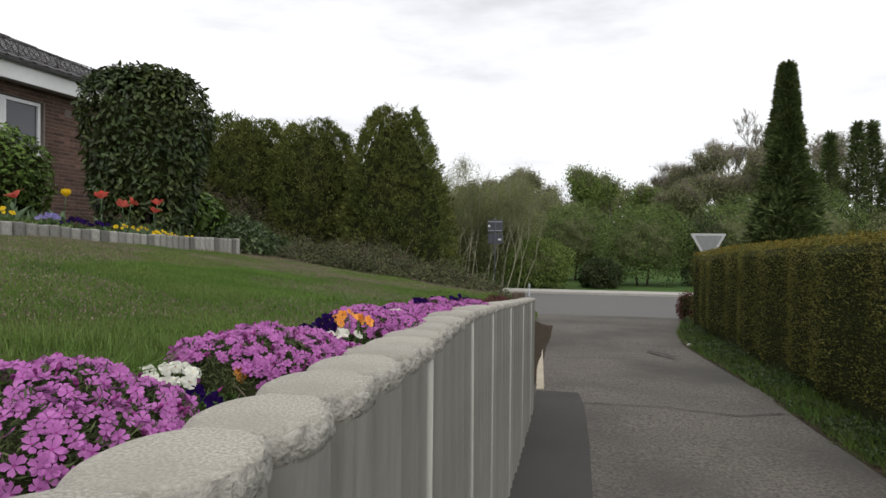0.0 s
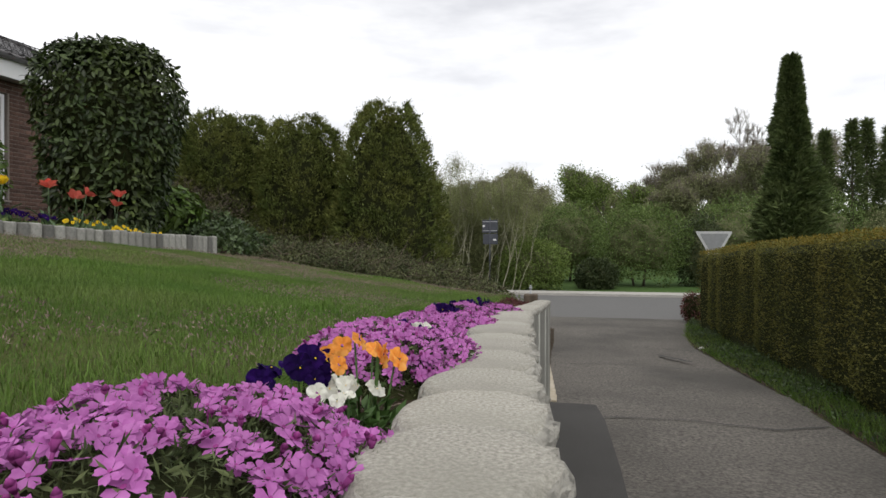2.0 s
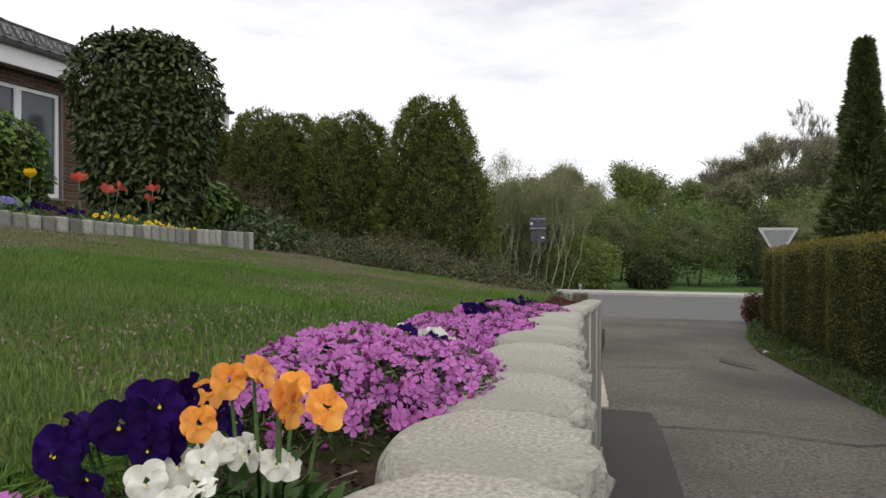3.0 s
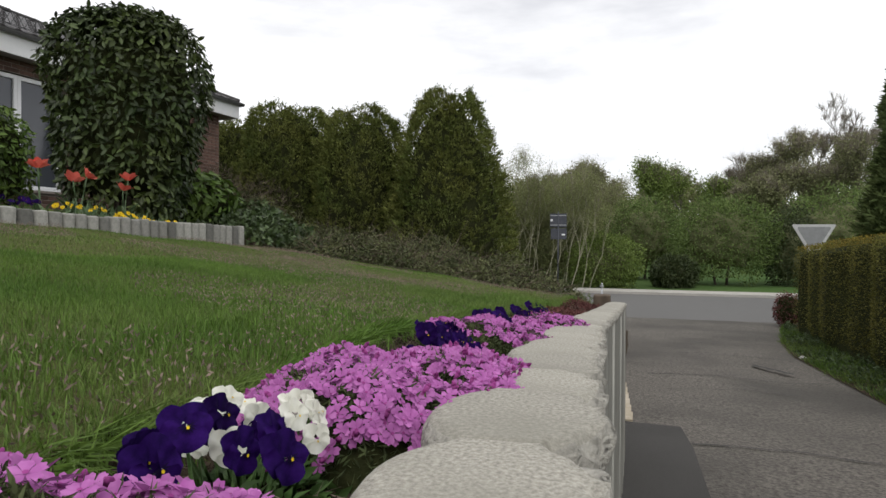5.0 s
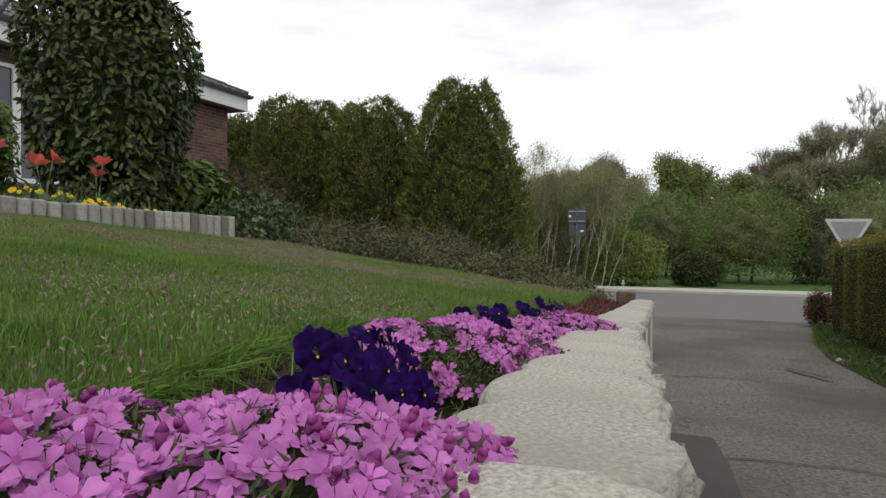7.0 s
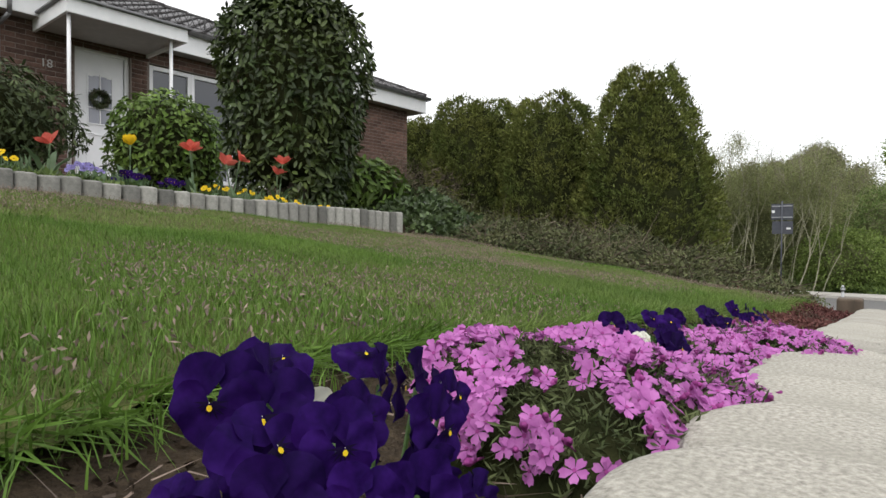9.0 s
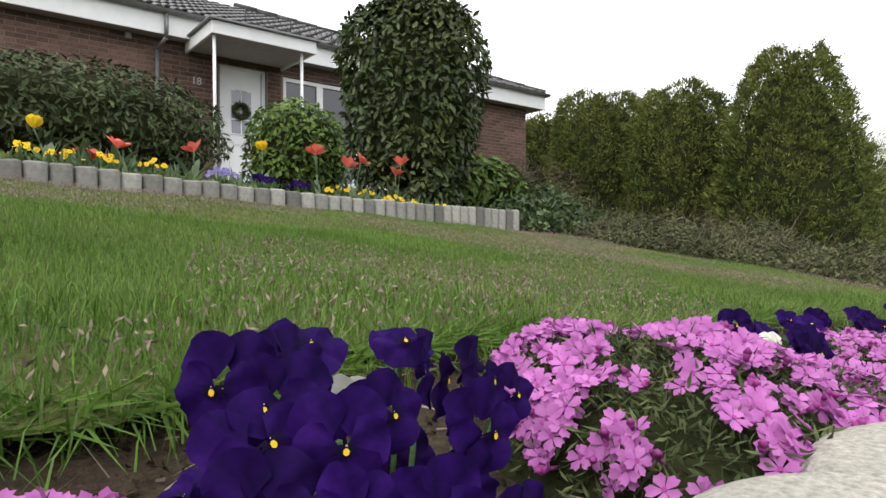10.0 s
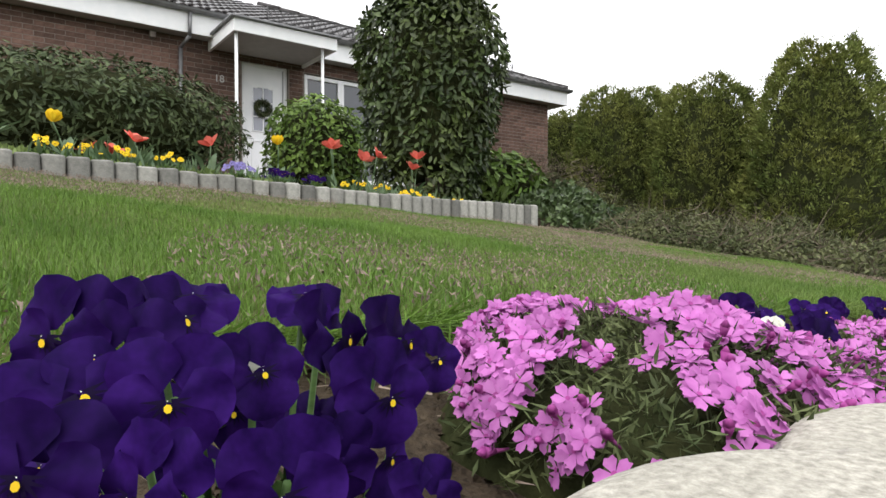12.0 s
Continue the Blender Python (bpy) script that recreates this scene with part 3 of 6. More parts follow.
for za, zb in ((2.15, 2.80),):
    bm = bmesh.new()
    for a, b, z0, z1 in ((-6.80, -6.34, za, za + 0.03), (-6.80, -6.34, zb - 0.03, zb), (-6.80, -6.77, za + 0.03, zb - 0.03), (-6.37, -6.34, za + 0.03, zb - 0.03)):
        box(bm, -0.085, -0.070, a, b, z0, z1, 0.004)
    part("door_panel", bm, M_WDOOR, door)
bm = bmesh.new()
box(bm, -0.085, -0.075, -6.27, -6.23, 2.92, 3.12, 0.003)
tube(bm, (-0.075, -6.25, 3.04), (-0.03, -6.25, 3.04), 0.009, 0.009)
tube(bm, (-0.03, -6.25, 3.04), (-0.03, -6.36, 3.04), 0.009, 0.008)
part("door_handle", bm, M_GALV, door, "metal lever door handle")

# triple window beside the door
for i, (a, b) in enumerate(((-5.99, -5.29), (-5.29, -4.56), (-4.56, -3.83))):
    win = part("window", box(box(box(box(bmesh.new(), -0.13, -0.05, a, a + 0.06, 2.20, 4.03, 0.005), -0.13, -0.05, b - 0.06, b, 2.20, 4.03, 0.005), -0.13, -0.05, a + 0.06, b - 0.06, 3.96, 4.03, 0.005), -0.13, -0.05, a + 0.06, b - 0.06, 2.20, 2.27, 0.005), M_WDOOR, house, "white framed window")
    part("pane", box(bmesh.new(), -0.10, -0.09, a + 0.06, b - 0.06, 2.27, 3.96), M_PANE, win)
slab("window_sill", -0.05, 0.06, -6.03, -3.79, 2.15, 2.19, M_MORTAR, house)
bm = bmesh.new()
box(bm, 0.0, 0.012, -3.36, -3.20, 3.87, 4.02, 0.003)
for k in range(5):
    box(bm, 0.012, 0.02, -3.345, -3.215, 3.885 + k * 0.026, 3.897 + k * 0.026)
part("air_vent", bm, M_MORTAR, house, "small square wall vent")

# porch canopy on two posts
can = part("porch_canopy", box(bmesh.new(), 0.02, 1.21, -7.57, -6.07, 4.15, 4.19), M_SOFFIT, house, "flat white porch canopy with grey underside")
for a in ((1.21, 1.25, -7.61, -6.03, 4.10, 4.28), (0.02, 1.21, -7.61, -7.57, 4.10, 4.28), (0.02, 1.21, -6.07, -6.03, 4.10, 4.28)):
    part("canopy_fascia", box(bmesh.new(), *a, 0.004), M_WHITE, can)
part("canopy_roof", box(bmesh.new(), 0.0, 1.31, -7.66, -5.98, 4.282, 4.31, 0.006), M_GUTTER, can, "grey metal edge")
for yy in (-7.54, -6.22):
    part("porch_post", tube(bmesh.new(), (1.13, yy, 1.9), (1.13, yy, 4.148), 0.024, 0.024, 12), M_WHITE, can, "thin white post")
part("porch_step", box(bmesh.new(), 0.0, 1.28, -7.6, -6.05, 1.6, 1.98, 0.01), M_MORTAR, house)
pipe = bmesh.new()
for a, b in (((0.33, -7.95, 4.54), (0.30, -7.95, 4.20)), ((0.30, -7.95, 4.20), (0.06, -8.02, 4.08)), ((0.06, -8.02, 4.08), (0.06, -8.02, 1.9))):
    tube(pipe, a, b, 0.028, 0.028, 10)
part("downpipe", pipe, M_GUTTER, house, "grey rainwater pipe")
part("alarm_lamp", box(bmesh.new(), 0.02, 0.12, -8.45, -8.37, 4.14, 4.24, 0.01), M_MORTAR, house)
num = bpy.data.curves.new("house_number", "FONT")
num.body, num.size, num.extrude = "18", 0.16, 0.006
num.materials.append(M_SOFFIT)
numo = new("house_number", num)
numo.parent = house
numo.matrix_basis = pose(0.012, -7.52, 3.66, 90, 0, 90)
bpy.context.view_layer.update()
me = bpy.data.meshes.new_from_object(numo)
numo2 = new("house_number_plate", me)
numo2.parent = house
numo2.matrix_basis = numo.matrix_basis
bpy.data.objects.remove(numo)
numo2.name = "house_number"
tagged(numo2, "white house number 18")

# snow guards: lattice rails above the eave
def snow_guard(y0, y1):
    bm = bmesh.new()
    x = EX - 0.42
    z = roof_z(x) + 0.06
    for dz in (0.0, 0.20):
        tube(bm, (x, y0, z + dz), (x, y1, z + dz), 0.009, 0.009, 6)
    n = int((y1 - y0) / 0.11)
    for k in range(n):
        a, b = y0 + (y1 - y0) * k / n, y0 + (y1 - y0) * (k + 1) / n
        tube(bm, (x, a, z), (x, b, z + 0.20), 0.006, 0.006, 5, False)
        tube(bm, (x, a, z + 0.20), (x, b, z), 0.006, 0.006, 5, False)
    for k in range(int((y1 - y0) / 0.8) + 1):
        tube(bm, (x, y0 + 0.8 * k, z + 0.22), (x, y0 + 0.8 * k, z - 0.1), 0.012, 0.012, 6)
    part("snow_guard", bm, M_IRON, house, "dark lattice snow guard on the roof")


snow_guard(-6.6, -0.95)


# wreath on the door
wreath = thing("door_wreath", HOUSE @ pose(-0.055, -6.73, 3.35), "dark twig wreath hanging on the white door", "wreath")
p = []
for k in range(900):
    a, b = rng.uniform(0, math.tau), rng.uniform(0, math.tau)
    r = 0.105 + 0.032 * math.cos(b)
    p.append((0.02 + 0.03 * math.sin(b), r * math.cos(a), r * math.sin(a)))
p = np.array(p)
vv, ff = leaves(p, np.stack([0.4 + 0 * p[:, 0], -p[:, 2] * 8, p[:, 1] * 8], 1), 0.05, 0.014, 0.7)
stuff("twig_mass", vv, ff, [L_DARK], wreath)
bm = bmesh.new()
loops = [[bm.verts.new((0.02 + 0.026 * math.sin(q), (0.105 + 0.026 * math.cos(q)) * math.cos(p_), (0.105 + 0.026 * math.cos(q)) * math.sin(p_))) for q in [math.tau * i / 8 for i in range(8)]] for p_ in [math.tau * k / 28 for k in range(28)]]
for k in range(28):
    for i in range(8):
        bm.faces.new((loops[k][i], loops[(k + 1) % 28][i], loops[(k + 1) % 28][(i + 1) % 8], loops[k][(i + 1) % 8])).smooth = True
part("wreath_ring", bm, M_BARK, wreath)


# ---- planting ----
def shell_points(n, centre, radii, power=2.4, zmin=-1.0, lump=0.12, freq=3.0, seed=0.0, depth=0.22):
    """Points near the surface of a lumpy super-ellipsoid, with outward directions."""
    d = unit(rng.normal(0, 1, (n * 2, 3)))
    d = d[d[:, 2] > zmin][:n]
    e = (np.abs(d) ** power).sum(1) ** (-1 / power)
    scale = e * (1 + lumpy(d * 2.2, freq, lump, seed)) * (1 - depth * rng.random(len(d)) ** 2)
    r = np.asarray(radii)
    return np.asarray(centre) + d * scale[:, None] * r, unit(d / r)


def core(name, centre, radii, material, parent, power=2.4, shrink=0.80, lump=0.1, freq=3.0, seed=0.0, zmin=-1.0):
    """The filled inside of a dense shrub, lumpy like its outline; M_SHADE paints it as shade."""
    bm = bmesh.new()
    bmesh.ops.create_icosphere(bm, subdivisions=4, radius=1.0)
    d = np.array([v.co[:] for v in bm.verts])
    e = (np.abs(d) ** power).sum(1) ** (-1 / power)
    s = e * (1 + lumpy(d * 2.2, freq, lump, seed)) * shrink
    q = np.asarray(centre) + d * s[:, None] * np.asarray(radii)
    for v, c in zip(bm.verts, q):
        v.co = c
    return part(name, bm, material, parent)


def shrub(name, base, radii, zc, material, n, ln, wd, label, category, power=2.4, lump=0.12, freq=3.0, seed=0.0, group="", zmin=-1.0, spread=0.6, droop=0.2, inner=0.8, depth=0.22, coremat=None):
    """A dense leafy shrub: lumpy inside painted shade-dark unless coremat is given, twiggy stem and many leaves."""
    t = thing(name, pose(*base), label, category, group)
    core("inner_fill", (0, 0, zc), radii, coremat or M_SHADE, t, power, inner, lump, freq, seed)
    pts, out = shell_points(n, (0, 0, zc), radii, power, zmin, lump, freq, seed, depth)
    keep = pts[:, 2] > 0.01
    vv, ff = leaves(pts[keep], out[keep], ln, wd, spread, 0.2, droop)
    stuff("leaves", vv, ff, [material], t)
    return t


# near-black colour that stands in for the shade deep inside foliage
M_SHADE = mat("painted_inner_shade", (0.016, 0.020, 0.008), (0.040, 0.044, 0.018), 1.0, 30, bump=0.8, spec=0.05)


def on_bank(x, y):
    return float(garden(np.array(float(x)), np.array(float(y))))


# cherry laurel standard, the tall clipped bush in the bed
LX, LY = -4.62, 5.98
lb = on_bank(LX, LY)
laurel = thing("cherry_laurel", pose(LX, LY, lb - 0.03), "tall clipped cherry laurel bush with glossy dark leaves", "bush")


def laurel_shape(n, depth=0.16):
    """Bulging column, wider and squarer at the top, ragged towards the foot."""
    z = rng.uniform(0.02, 1.0, n * 2) ** 0.85
    a = rng.uniform(0, math.tau, n * 2)
    prof = np.interp(z, (0.0, 0.12, 0.3, 0.5, 0.75, 0.9, 0.97, 1.0), (0.60, 0.72, 0.88, 0.96, 0.98, 0.86, 0.66, 0.30))
    r = prof * (1 - depth * rng.random(n * 2) ** 1.6)
    p = np.stack([0.66 * r * np.cos(a), 0.62 * r * np.sin(a), 1.89 * z], 1)
    r2 = 1 + lumpy(p, 3.6, 0.09, 2.0)
    p[:, :2] *= r2[:, None]
    out = unit(np.stack([np.cos(a), np.sin(a), np.interp(z, (0, 0.8, 0.95, 1), (0.1, 0.25, 1.2, 4))], 1))
    gap = (np.abs(((a - 5.6 + math.pi) % math.tau) - math.pi) < 0.10) & (z > 0.15) & (z < 0.50) & (rng.random(n * 2) < 0.6)
    top = rng.random(n * 2) < 0.25
    z2 = 1.89 * (0.985 - 0.05 * rng.random(n * 2))
    rr = 0.72 * np.sqrt(rng.random(n * 2))
    p[top] = np.stack([0.66 * rr * np.cos(a), 0.62 * rr * np.sin(a), z2 - 0.16 * rr ** 2], 1)[top]
    out[top] = unit(out[top] * (1, 1, 0) * 0.5 + (0, 0, 1))
    return p[~gap][:n], out[~gap][:n]


for k in range(7):
    a = k * 0.9
    bm = bmesh.new()
    tube(bm, (0.06 * math.cos(a), 0.06 * math.sin(a), 0), (0.22 * math.cos(a), 0.22 * math.sin(a), 0.8), 0.028, 0.02, 8)
    tube(bm, (0.22 * math.cos(a), 0.22 * math.sin(a), 0.8), (0.4 * math.cos(a + .2), 0.4 * math.sin(a + .2), 1.5), 0.02, 0.008, 8)
    part("stem", bm, M_BARK, laurel, "brown branching stem")
# solid filling, its dark colour painted as shade behind the laurel leaves
core("inner_fill", (0, 0, 0.98), (0.50, 0.47, 0.78), M_SHADE, laurel, 3.0, 0.9, 0.08)


def leaf_mesh(name, ln, wd, material):
    """One thick laurel leaf with a midrib fold."""
    bm = bmesh.new()
    rows = []
    for u, w in ((0.0, 0.06), (0.25, 0.75), (0.55, 1.0), (0.82, 0.62), (1.0, 0.05)):
        z = -0.16 * ln * u * u
        rows.append([bm.verts.new((ln * u, -wd * w / 2, z + 0.12 * wd)), bm.verts.new((ln * u, 0, z)), bm.verts.new((ln * u, wd * w / 2, z + 0.12 * wd))])
    for a, b in zip(rows, rows[1:]):
        for k in (0, 1):
            bm.faces.new((a[k], b[k], b[k + 1], a[k + 1])).smooth = True
    me = bpy.data.meshes.new(name)
    bm.to_mesh(me)
    bm.free()
    me.materials.append(material)
    return me


def many(template, mats):
    """Joins copies of a template mesh at the given poses into arrays."""
    tv = np.array([v.co[:] for v in template.vertices])
    tf = [list(p.vertices) for p in template.polygons]
    q = np.array([f if len(f) == 4 else f + [f[-1]] for f in tf])
    ms = np.array([np.array(m) for m in mats])
    v = np.einsum("nij,kj->nki", ms[:, :3, :3], tv) + ms[:, None, :3, 3]
    f = q[None] + (np.arange(len(ms)) * len(tv))[:, None, None]
    return v.reshape(-1, 3), f.reshape(-1, q.shape[1])


def leaf_poses(p, out, spread=0.5, droop=0.25, size=(0.7, 1.2)):
    # blades lie like shingles: the upper face looks outwards, the tip hangs or points aside
    nrm = unit(out + (0, 0, 0.35) + rng.normal(0, spread * 1.1, p.shape))
    d = unit(rng.normal(0, 0.8, p.shape) + out * 0.45 + (0, 0, -droop * 1.6))
    res = []
    for a, b, c, s in zip(p, d, nrm, rng.uniform(*size, len(p))):
        z = Vector(c)
        y = z.cross(Vector(b)).normalized()
        x = y.cross(z)
        m = Matrix((x, y, z)).transposed().to_4x4()
        m.translation = Vector(a)
        res.append(m @ Matrix.Scale(s, 4))
    return res


lp, lo = laurel_shape(9500)
lm = leaf_mesh("laurel_leaf", 0.074, 0.030, L_LAUREL)
poses = leaf_poses(lp, lo, 0.6, 0.5)
vv, ff = many(lm, poses[170:])
stuff("leaf_mass", vv, ff, [L_LAUREL], laurel)
for m in poses[:170]:
    piece("leaf", lm, laurel, m)


def low_laurel(name, x, y, radii, h, n, ln, wd, material, label, power=2.6, seed=1.0):
    z = on_bank(x, y)
    t = thing(name, pose(x, y, z - 0.02), label, "bush")
    # filling coloured as the shade within the bush
    core("inner_fill", (0, 0, h * 0.48), (radii[0], radii[1], h * 0.5), M_SHADE, t, power, 0.82, 0.08, 3.0, seed)
    p, o = shell_points(n, (0, 0, h * 0.5), (radii[0], radii[1], h * 0.52), power, -0.8, 0.09, 3.0, seed, 0.2)
    me_ = leaf_mesh("leaf_shape", ln, wd, material)
    ps = leaf_poses(p, o, 0.5, 0.35)
    vv_, ff_ = many(me_, ps[40:])
    stuff("leaf_mass", vv_, ff_, [material], t)
    for m_ in ps[:40]:
        piece("leaf", me_, t, m_)
    for q in range(4):
        tube_b = bmesh.new()
        tube(tube_b, (0.05 * q - 0.08, 0.03, -0.02), (0.12 * q - 0.2, 0.1 * (q % 2), h * 0.6), 0.015, 0.008, 6)
        part("stem", tube_b, M_BARK, t)
    return t


low_laurel("young_laurel_bush", -6.60, 5.93, (0.50, 0.54), 1.10, 3600, 0.068, 0.032, L_LAUREL_Y, "rounded light green laurel bush before the house", 2.8, 4.0)
low_laurel("rhododendron_bush", -6.45, 3.52, (0.80, 1.42), 0.95, 9500, 0.070, 0.022, L_RHODO, "broad dark green rhododendron bush", 2.5, 2.0)
low_laurel("small_laurel_bush", -4.85, 6.95, (0.45, 0.50), 0.66, 1300, 0.10, 0.042, L_LAUREL_Y, "light green laurel shrub beside the tall bush", 2.3, 6.0)


# thuja trees in a row
def thuja(x, y, h, r, seed, label, flat=False, n=15000):
    z = on_bank(x, y) - 0.05
    t = thing("thuja_tree", pose(x, y, z), label, "conifer", "thuja row")
    prof_z = (0.0, 0.08, 0.3, 0.55, 0.75, 0.88, 0.95, 1.0)
    prof_r = (0.80, 0.95, 1.0, 0.98, 0.90, 0.78, 0.66, 0.45) if flat else (0.85, 0.97, 1.0, 0.90, 0.72, 0.56, 0.44, 0.30)
    u = rng.random(n) ** 0.9
    a = rng.uniform(0, math.tau, n)
    rr = np.interp(u, prof_z, prof_r)
    d = np.stack([np.cos(a) * r, np.sin(a) * r, u * h], 1)
    bump = 1 + lumpy(d, 2.6, 0.10, seed) + lumpy(d, 7.0, 0.10, seed * 2) + lumpy(d, 15.0, 0.06, seed * 3)
    k = rr * bump * (1 - 0.20 * rng.random(n) ** 2)
    p = np.stack([np.cos(a) * r * k, np.sin(a) * r * k, u * h * (1 + 0.02 * np.sin(a * 3 + seed))], 1)
    out = unit(np.stack([np.cos(a), np.sin(a), 0.75 + 0 * a], 1))
    # sprays in small fans, so that dark gaps stay between them
    nc = n // 9
    cp, co_ = p[:nc], out[:nc]
    fan = np.repeat(np.arange(nc), 9)
    fd = unit(co_[fan] * (1, 1, 1.2) + rng.normal(0, 0.42, (len(fan), 3)))
    p1 = cp[fan] + fd * 0.13 * rng.random((len(fan), 1)) - co_[fan] * 0.05
    v1, f1 = leaves(p1, fd, 0.105, 0.034, 0.30, 0.2, -0.1)
    # tufts that break the outline
    kt = rng.integers(0, n, 900)
    tips = []
    for i in kt:
        base = p[i] * (1.0, 1.0, 1.0)
        m = 14
        along = rng.random((m, 1)) * 0.22
        tips.append(base + along * unit(out[i] * (0.8, 0.8, 1.3) + rng.normal(0, 0.25, 3)) + rng.normal(0, 0.02, (m, 3)))
    tips = np.concatenate(tips)
    v2, f2 = leaves(tips, np.tile((0, 0, 0.8), (len(tips), 1)) + rng.normal(0, 0.5, (len(tips), 3)), 0.08, 0.022, 0.4)
    tops = []
    for q in range(90):
        ang, rad = rng.uniform(0, math.tau), r * 0.42 * math.sqrt(rng.random())
        zt = h * (0.98 - 0.16 * (rad / (r * 0.42)) ** 2) if not flat else h * (0.985 - 0.06 * (rad / (r * 0.5)) ** 2)
        m = 22
        s = rng.random((m, 1))
        lean = np.array((rng.normal(0, 0.12), rng.normal(0, 0.12), 1.0))
        tops.append(np.array((rad * math.cos(ang), rad * math.sin(ang), zt - 0.16)) + s * lean * rng.uniform(0.14, 0.32) + rng.normal(0, 0.03, (m, 3)) * (1 - s))
    tops = np.concatenate(tops)
    v3, f3 = leaves(tops, np.tile((0, 0, 1.0), (len(tops), 1)), 0.085, 0.022, 0.5)
    vv_, ff_ = join([(v1, f1), (v2, f2), (v3, f3)])
    stuff("foliage", vv_, ff_, [L_THUJA], t)
    # solid inner cone; the shade between sprays is put into its dark colour
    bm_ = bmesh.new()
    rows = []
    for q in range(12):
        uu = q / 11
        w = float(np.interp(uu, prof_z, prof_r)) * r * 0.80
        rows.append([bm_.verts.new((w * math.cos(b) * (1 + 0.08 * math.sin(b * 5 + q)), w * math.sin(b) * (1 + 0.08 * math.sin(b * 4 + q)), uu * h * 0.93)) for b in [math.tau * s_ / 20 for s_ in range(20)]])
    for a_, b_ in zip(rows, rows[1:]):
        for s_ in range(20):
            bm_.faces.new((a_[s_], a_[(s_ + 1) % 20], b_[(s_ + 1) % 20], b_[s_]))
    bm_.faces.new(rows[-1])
    part("inner_fill", bm_, M_SHADE, t)
    part("trunk", tube(bmesh.new(), (0, 0, -0.1), (0, 0, h * 0.7), 0.09, 0.03, 10), M_BARK, t)
    return t


def crown_at(x, y, top):
    return top - (on_bank(x, y) - 0.05)


for x, y, top, r, seed, flat, n, lab in ((-5.10, 17.0, 5.20, 1.72, 1.0, False, 30000, "broad conical thuja tree with two tops"), (-7.75, 17.3, 4.98, 1.42, 4.0, True, 26000, "clipped dark olive thuja in a row"),
                                      (-10.2, 17.5, 5.25, 1.55, 7.0, True, 26000, "clipped dark olive thuja in a row"), (-12.7, 17.8, 5.0, 1.5, 9.0, True, 16000, "clipped dark olive thuja in a row"), (-15.2, 18.2, 4.9, 1.4, 11.0, True, 6000, "clipped dark olive thuja in a row")):
    thuja(x, y, crown_at(x, y, top), r, seed, lab, flat, int(n * 1.35))


# ground-cover and low shrubs on the bank
def cover(name, x0, x1, y0, y1, n, h, ln, wd, material, label, seed=0.0, lift=0.0, twig=None):
    """Low spreading ground-cover that follows the bank."""
    x, y = rng.uniform(x0, x1, n), rng.uniform(y0, y1, n)
    p = np.stack([x, y, 0 * x], 1)
    edge = np.minimum(np.minimum(x - x0, x1 - x) / (0.25 * (x1 - x0)), np.minimum(y - y0, y1 - y) / (0.25 * (y1 - y0)))
    top = (h * (0.65 + lumpy(p, 3.1, 0.35, seed) + lumpy(p, 8.0, 0.18, seed))) * np.clip(edge, 0.05, 1) ** 0.5
    u = rng.random(n) ** 0.45
    p[:, 2] = garden(x, y) + lift + np.maximum(0.01, top) * u
    v1, f1 = leaves(p, np.stack([rng.normal(0, 0.5, n), rng.normal(0, 0.5, n), 0.6 + 0 * x], 1), ln, wd, 0.5)
    ob = stuff(name, v1, f1, [material], None, label, None, "stuff", "ground cover")
    if twig:
        k = rng.integers(0, n, n // 14)
        v2, f2 = leaves(p[k], np.stack([rng.normal(0, 1, len(k)), rng.normal(0, 1, len(k)), 0.35 + 0 * k], 1), ln * 6, 0.010, 0.3, 0.1, 0, "blade")
        stuff(name + "_twigs", v2, f2, [twig], None, "arching bare twigs of the low shrubs", None, "stuff", "twigs")
    return ob


cover("cotoneaster", -3.9, -0.75, 6.72, 8.9, 15000, 0.34, 0.040, 0.018, L_COTON, "low spreading cotoneaster along the lawn's edge", 1.0, 0, L_TWIG)
cover("creeping_juniper", -6.6, -1.8, 8.3, 11.8, 20000, 0.62, 0.085, 0.016, L_COTON, "dull olive creeping shrubs on the bank", 3.0, 0, L_TWIG)
cover("ivy_cover", -5.6, -3.55, 6.5, 8.2, 6500, 0.42, 0.06, 0.045, L_IVY, "dark ivy and low evergreens at the bed's end", 5.0)
cover("bank_shrubs", -4.6, -0.9, 9.5, 14.0, 15000, 0.60, 0.06, 0.022, L_COTON, "dry low shrubs further down the bank", 7.0, 0, L_TWIG)
cover("bank_green_shrubs", -3.6, -1.0, 13.5, 17.5, 9000, 0.85, 0.07, 0.03, L_GREEN, "green low shrubs near the road", 9.0, 0.1)
cover("red_heather", -1.5, -0.62, 7.0, 9.6, 3500, 0.20, 0.035, 0.012, L_HEATH, "dull red heather beside the wall's end", 2.0)
shrub("contorted_hazel", (-5.45, 8.05, on_bank(-5.45, 8.05)), (0.90, 0.95, 0.42), 0.40, L_TWIG, 3200, 0.10, 0.008, "tangled bare twigs of a contorted shrub", "shrub", 2.0, 0.25, 4.0, 3.0, "", -0.9, 1.4, 0, 0.55, 0.5)
shrub("bank_shrub", (-6.4, 9.4, on_bank(-6.4, 9.4)), (1.1, 1.0, 0.5), 0.35, L_COTON, 5500, 0.06, 0.02, "olive shrub below the thujas", "shrub", 2.0, 0.2, 4.0, 5.0)

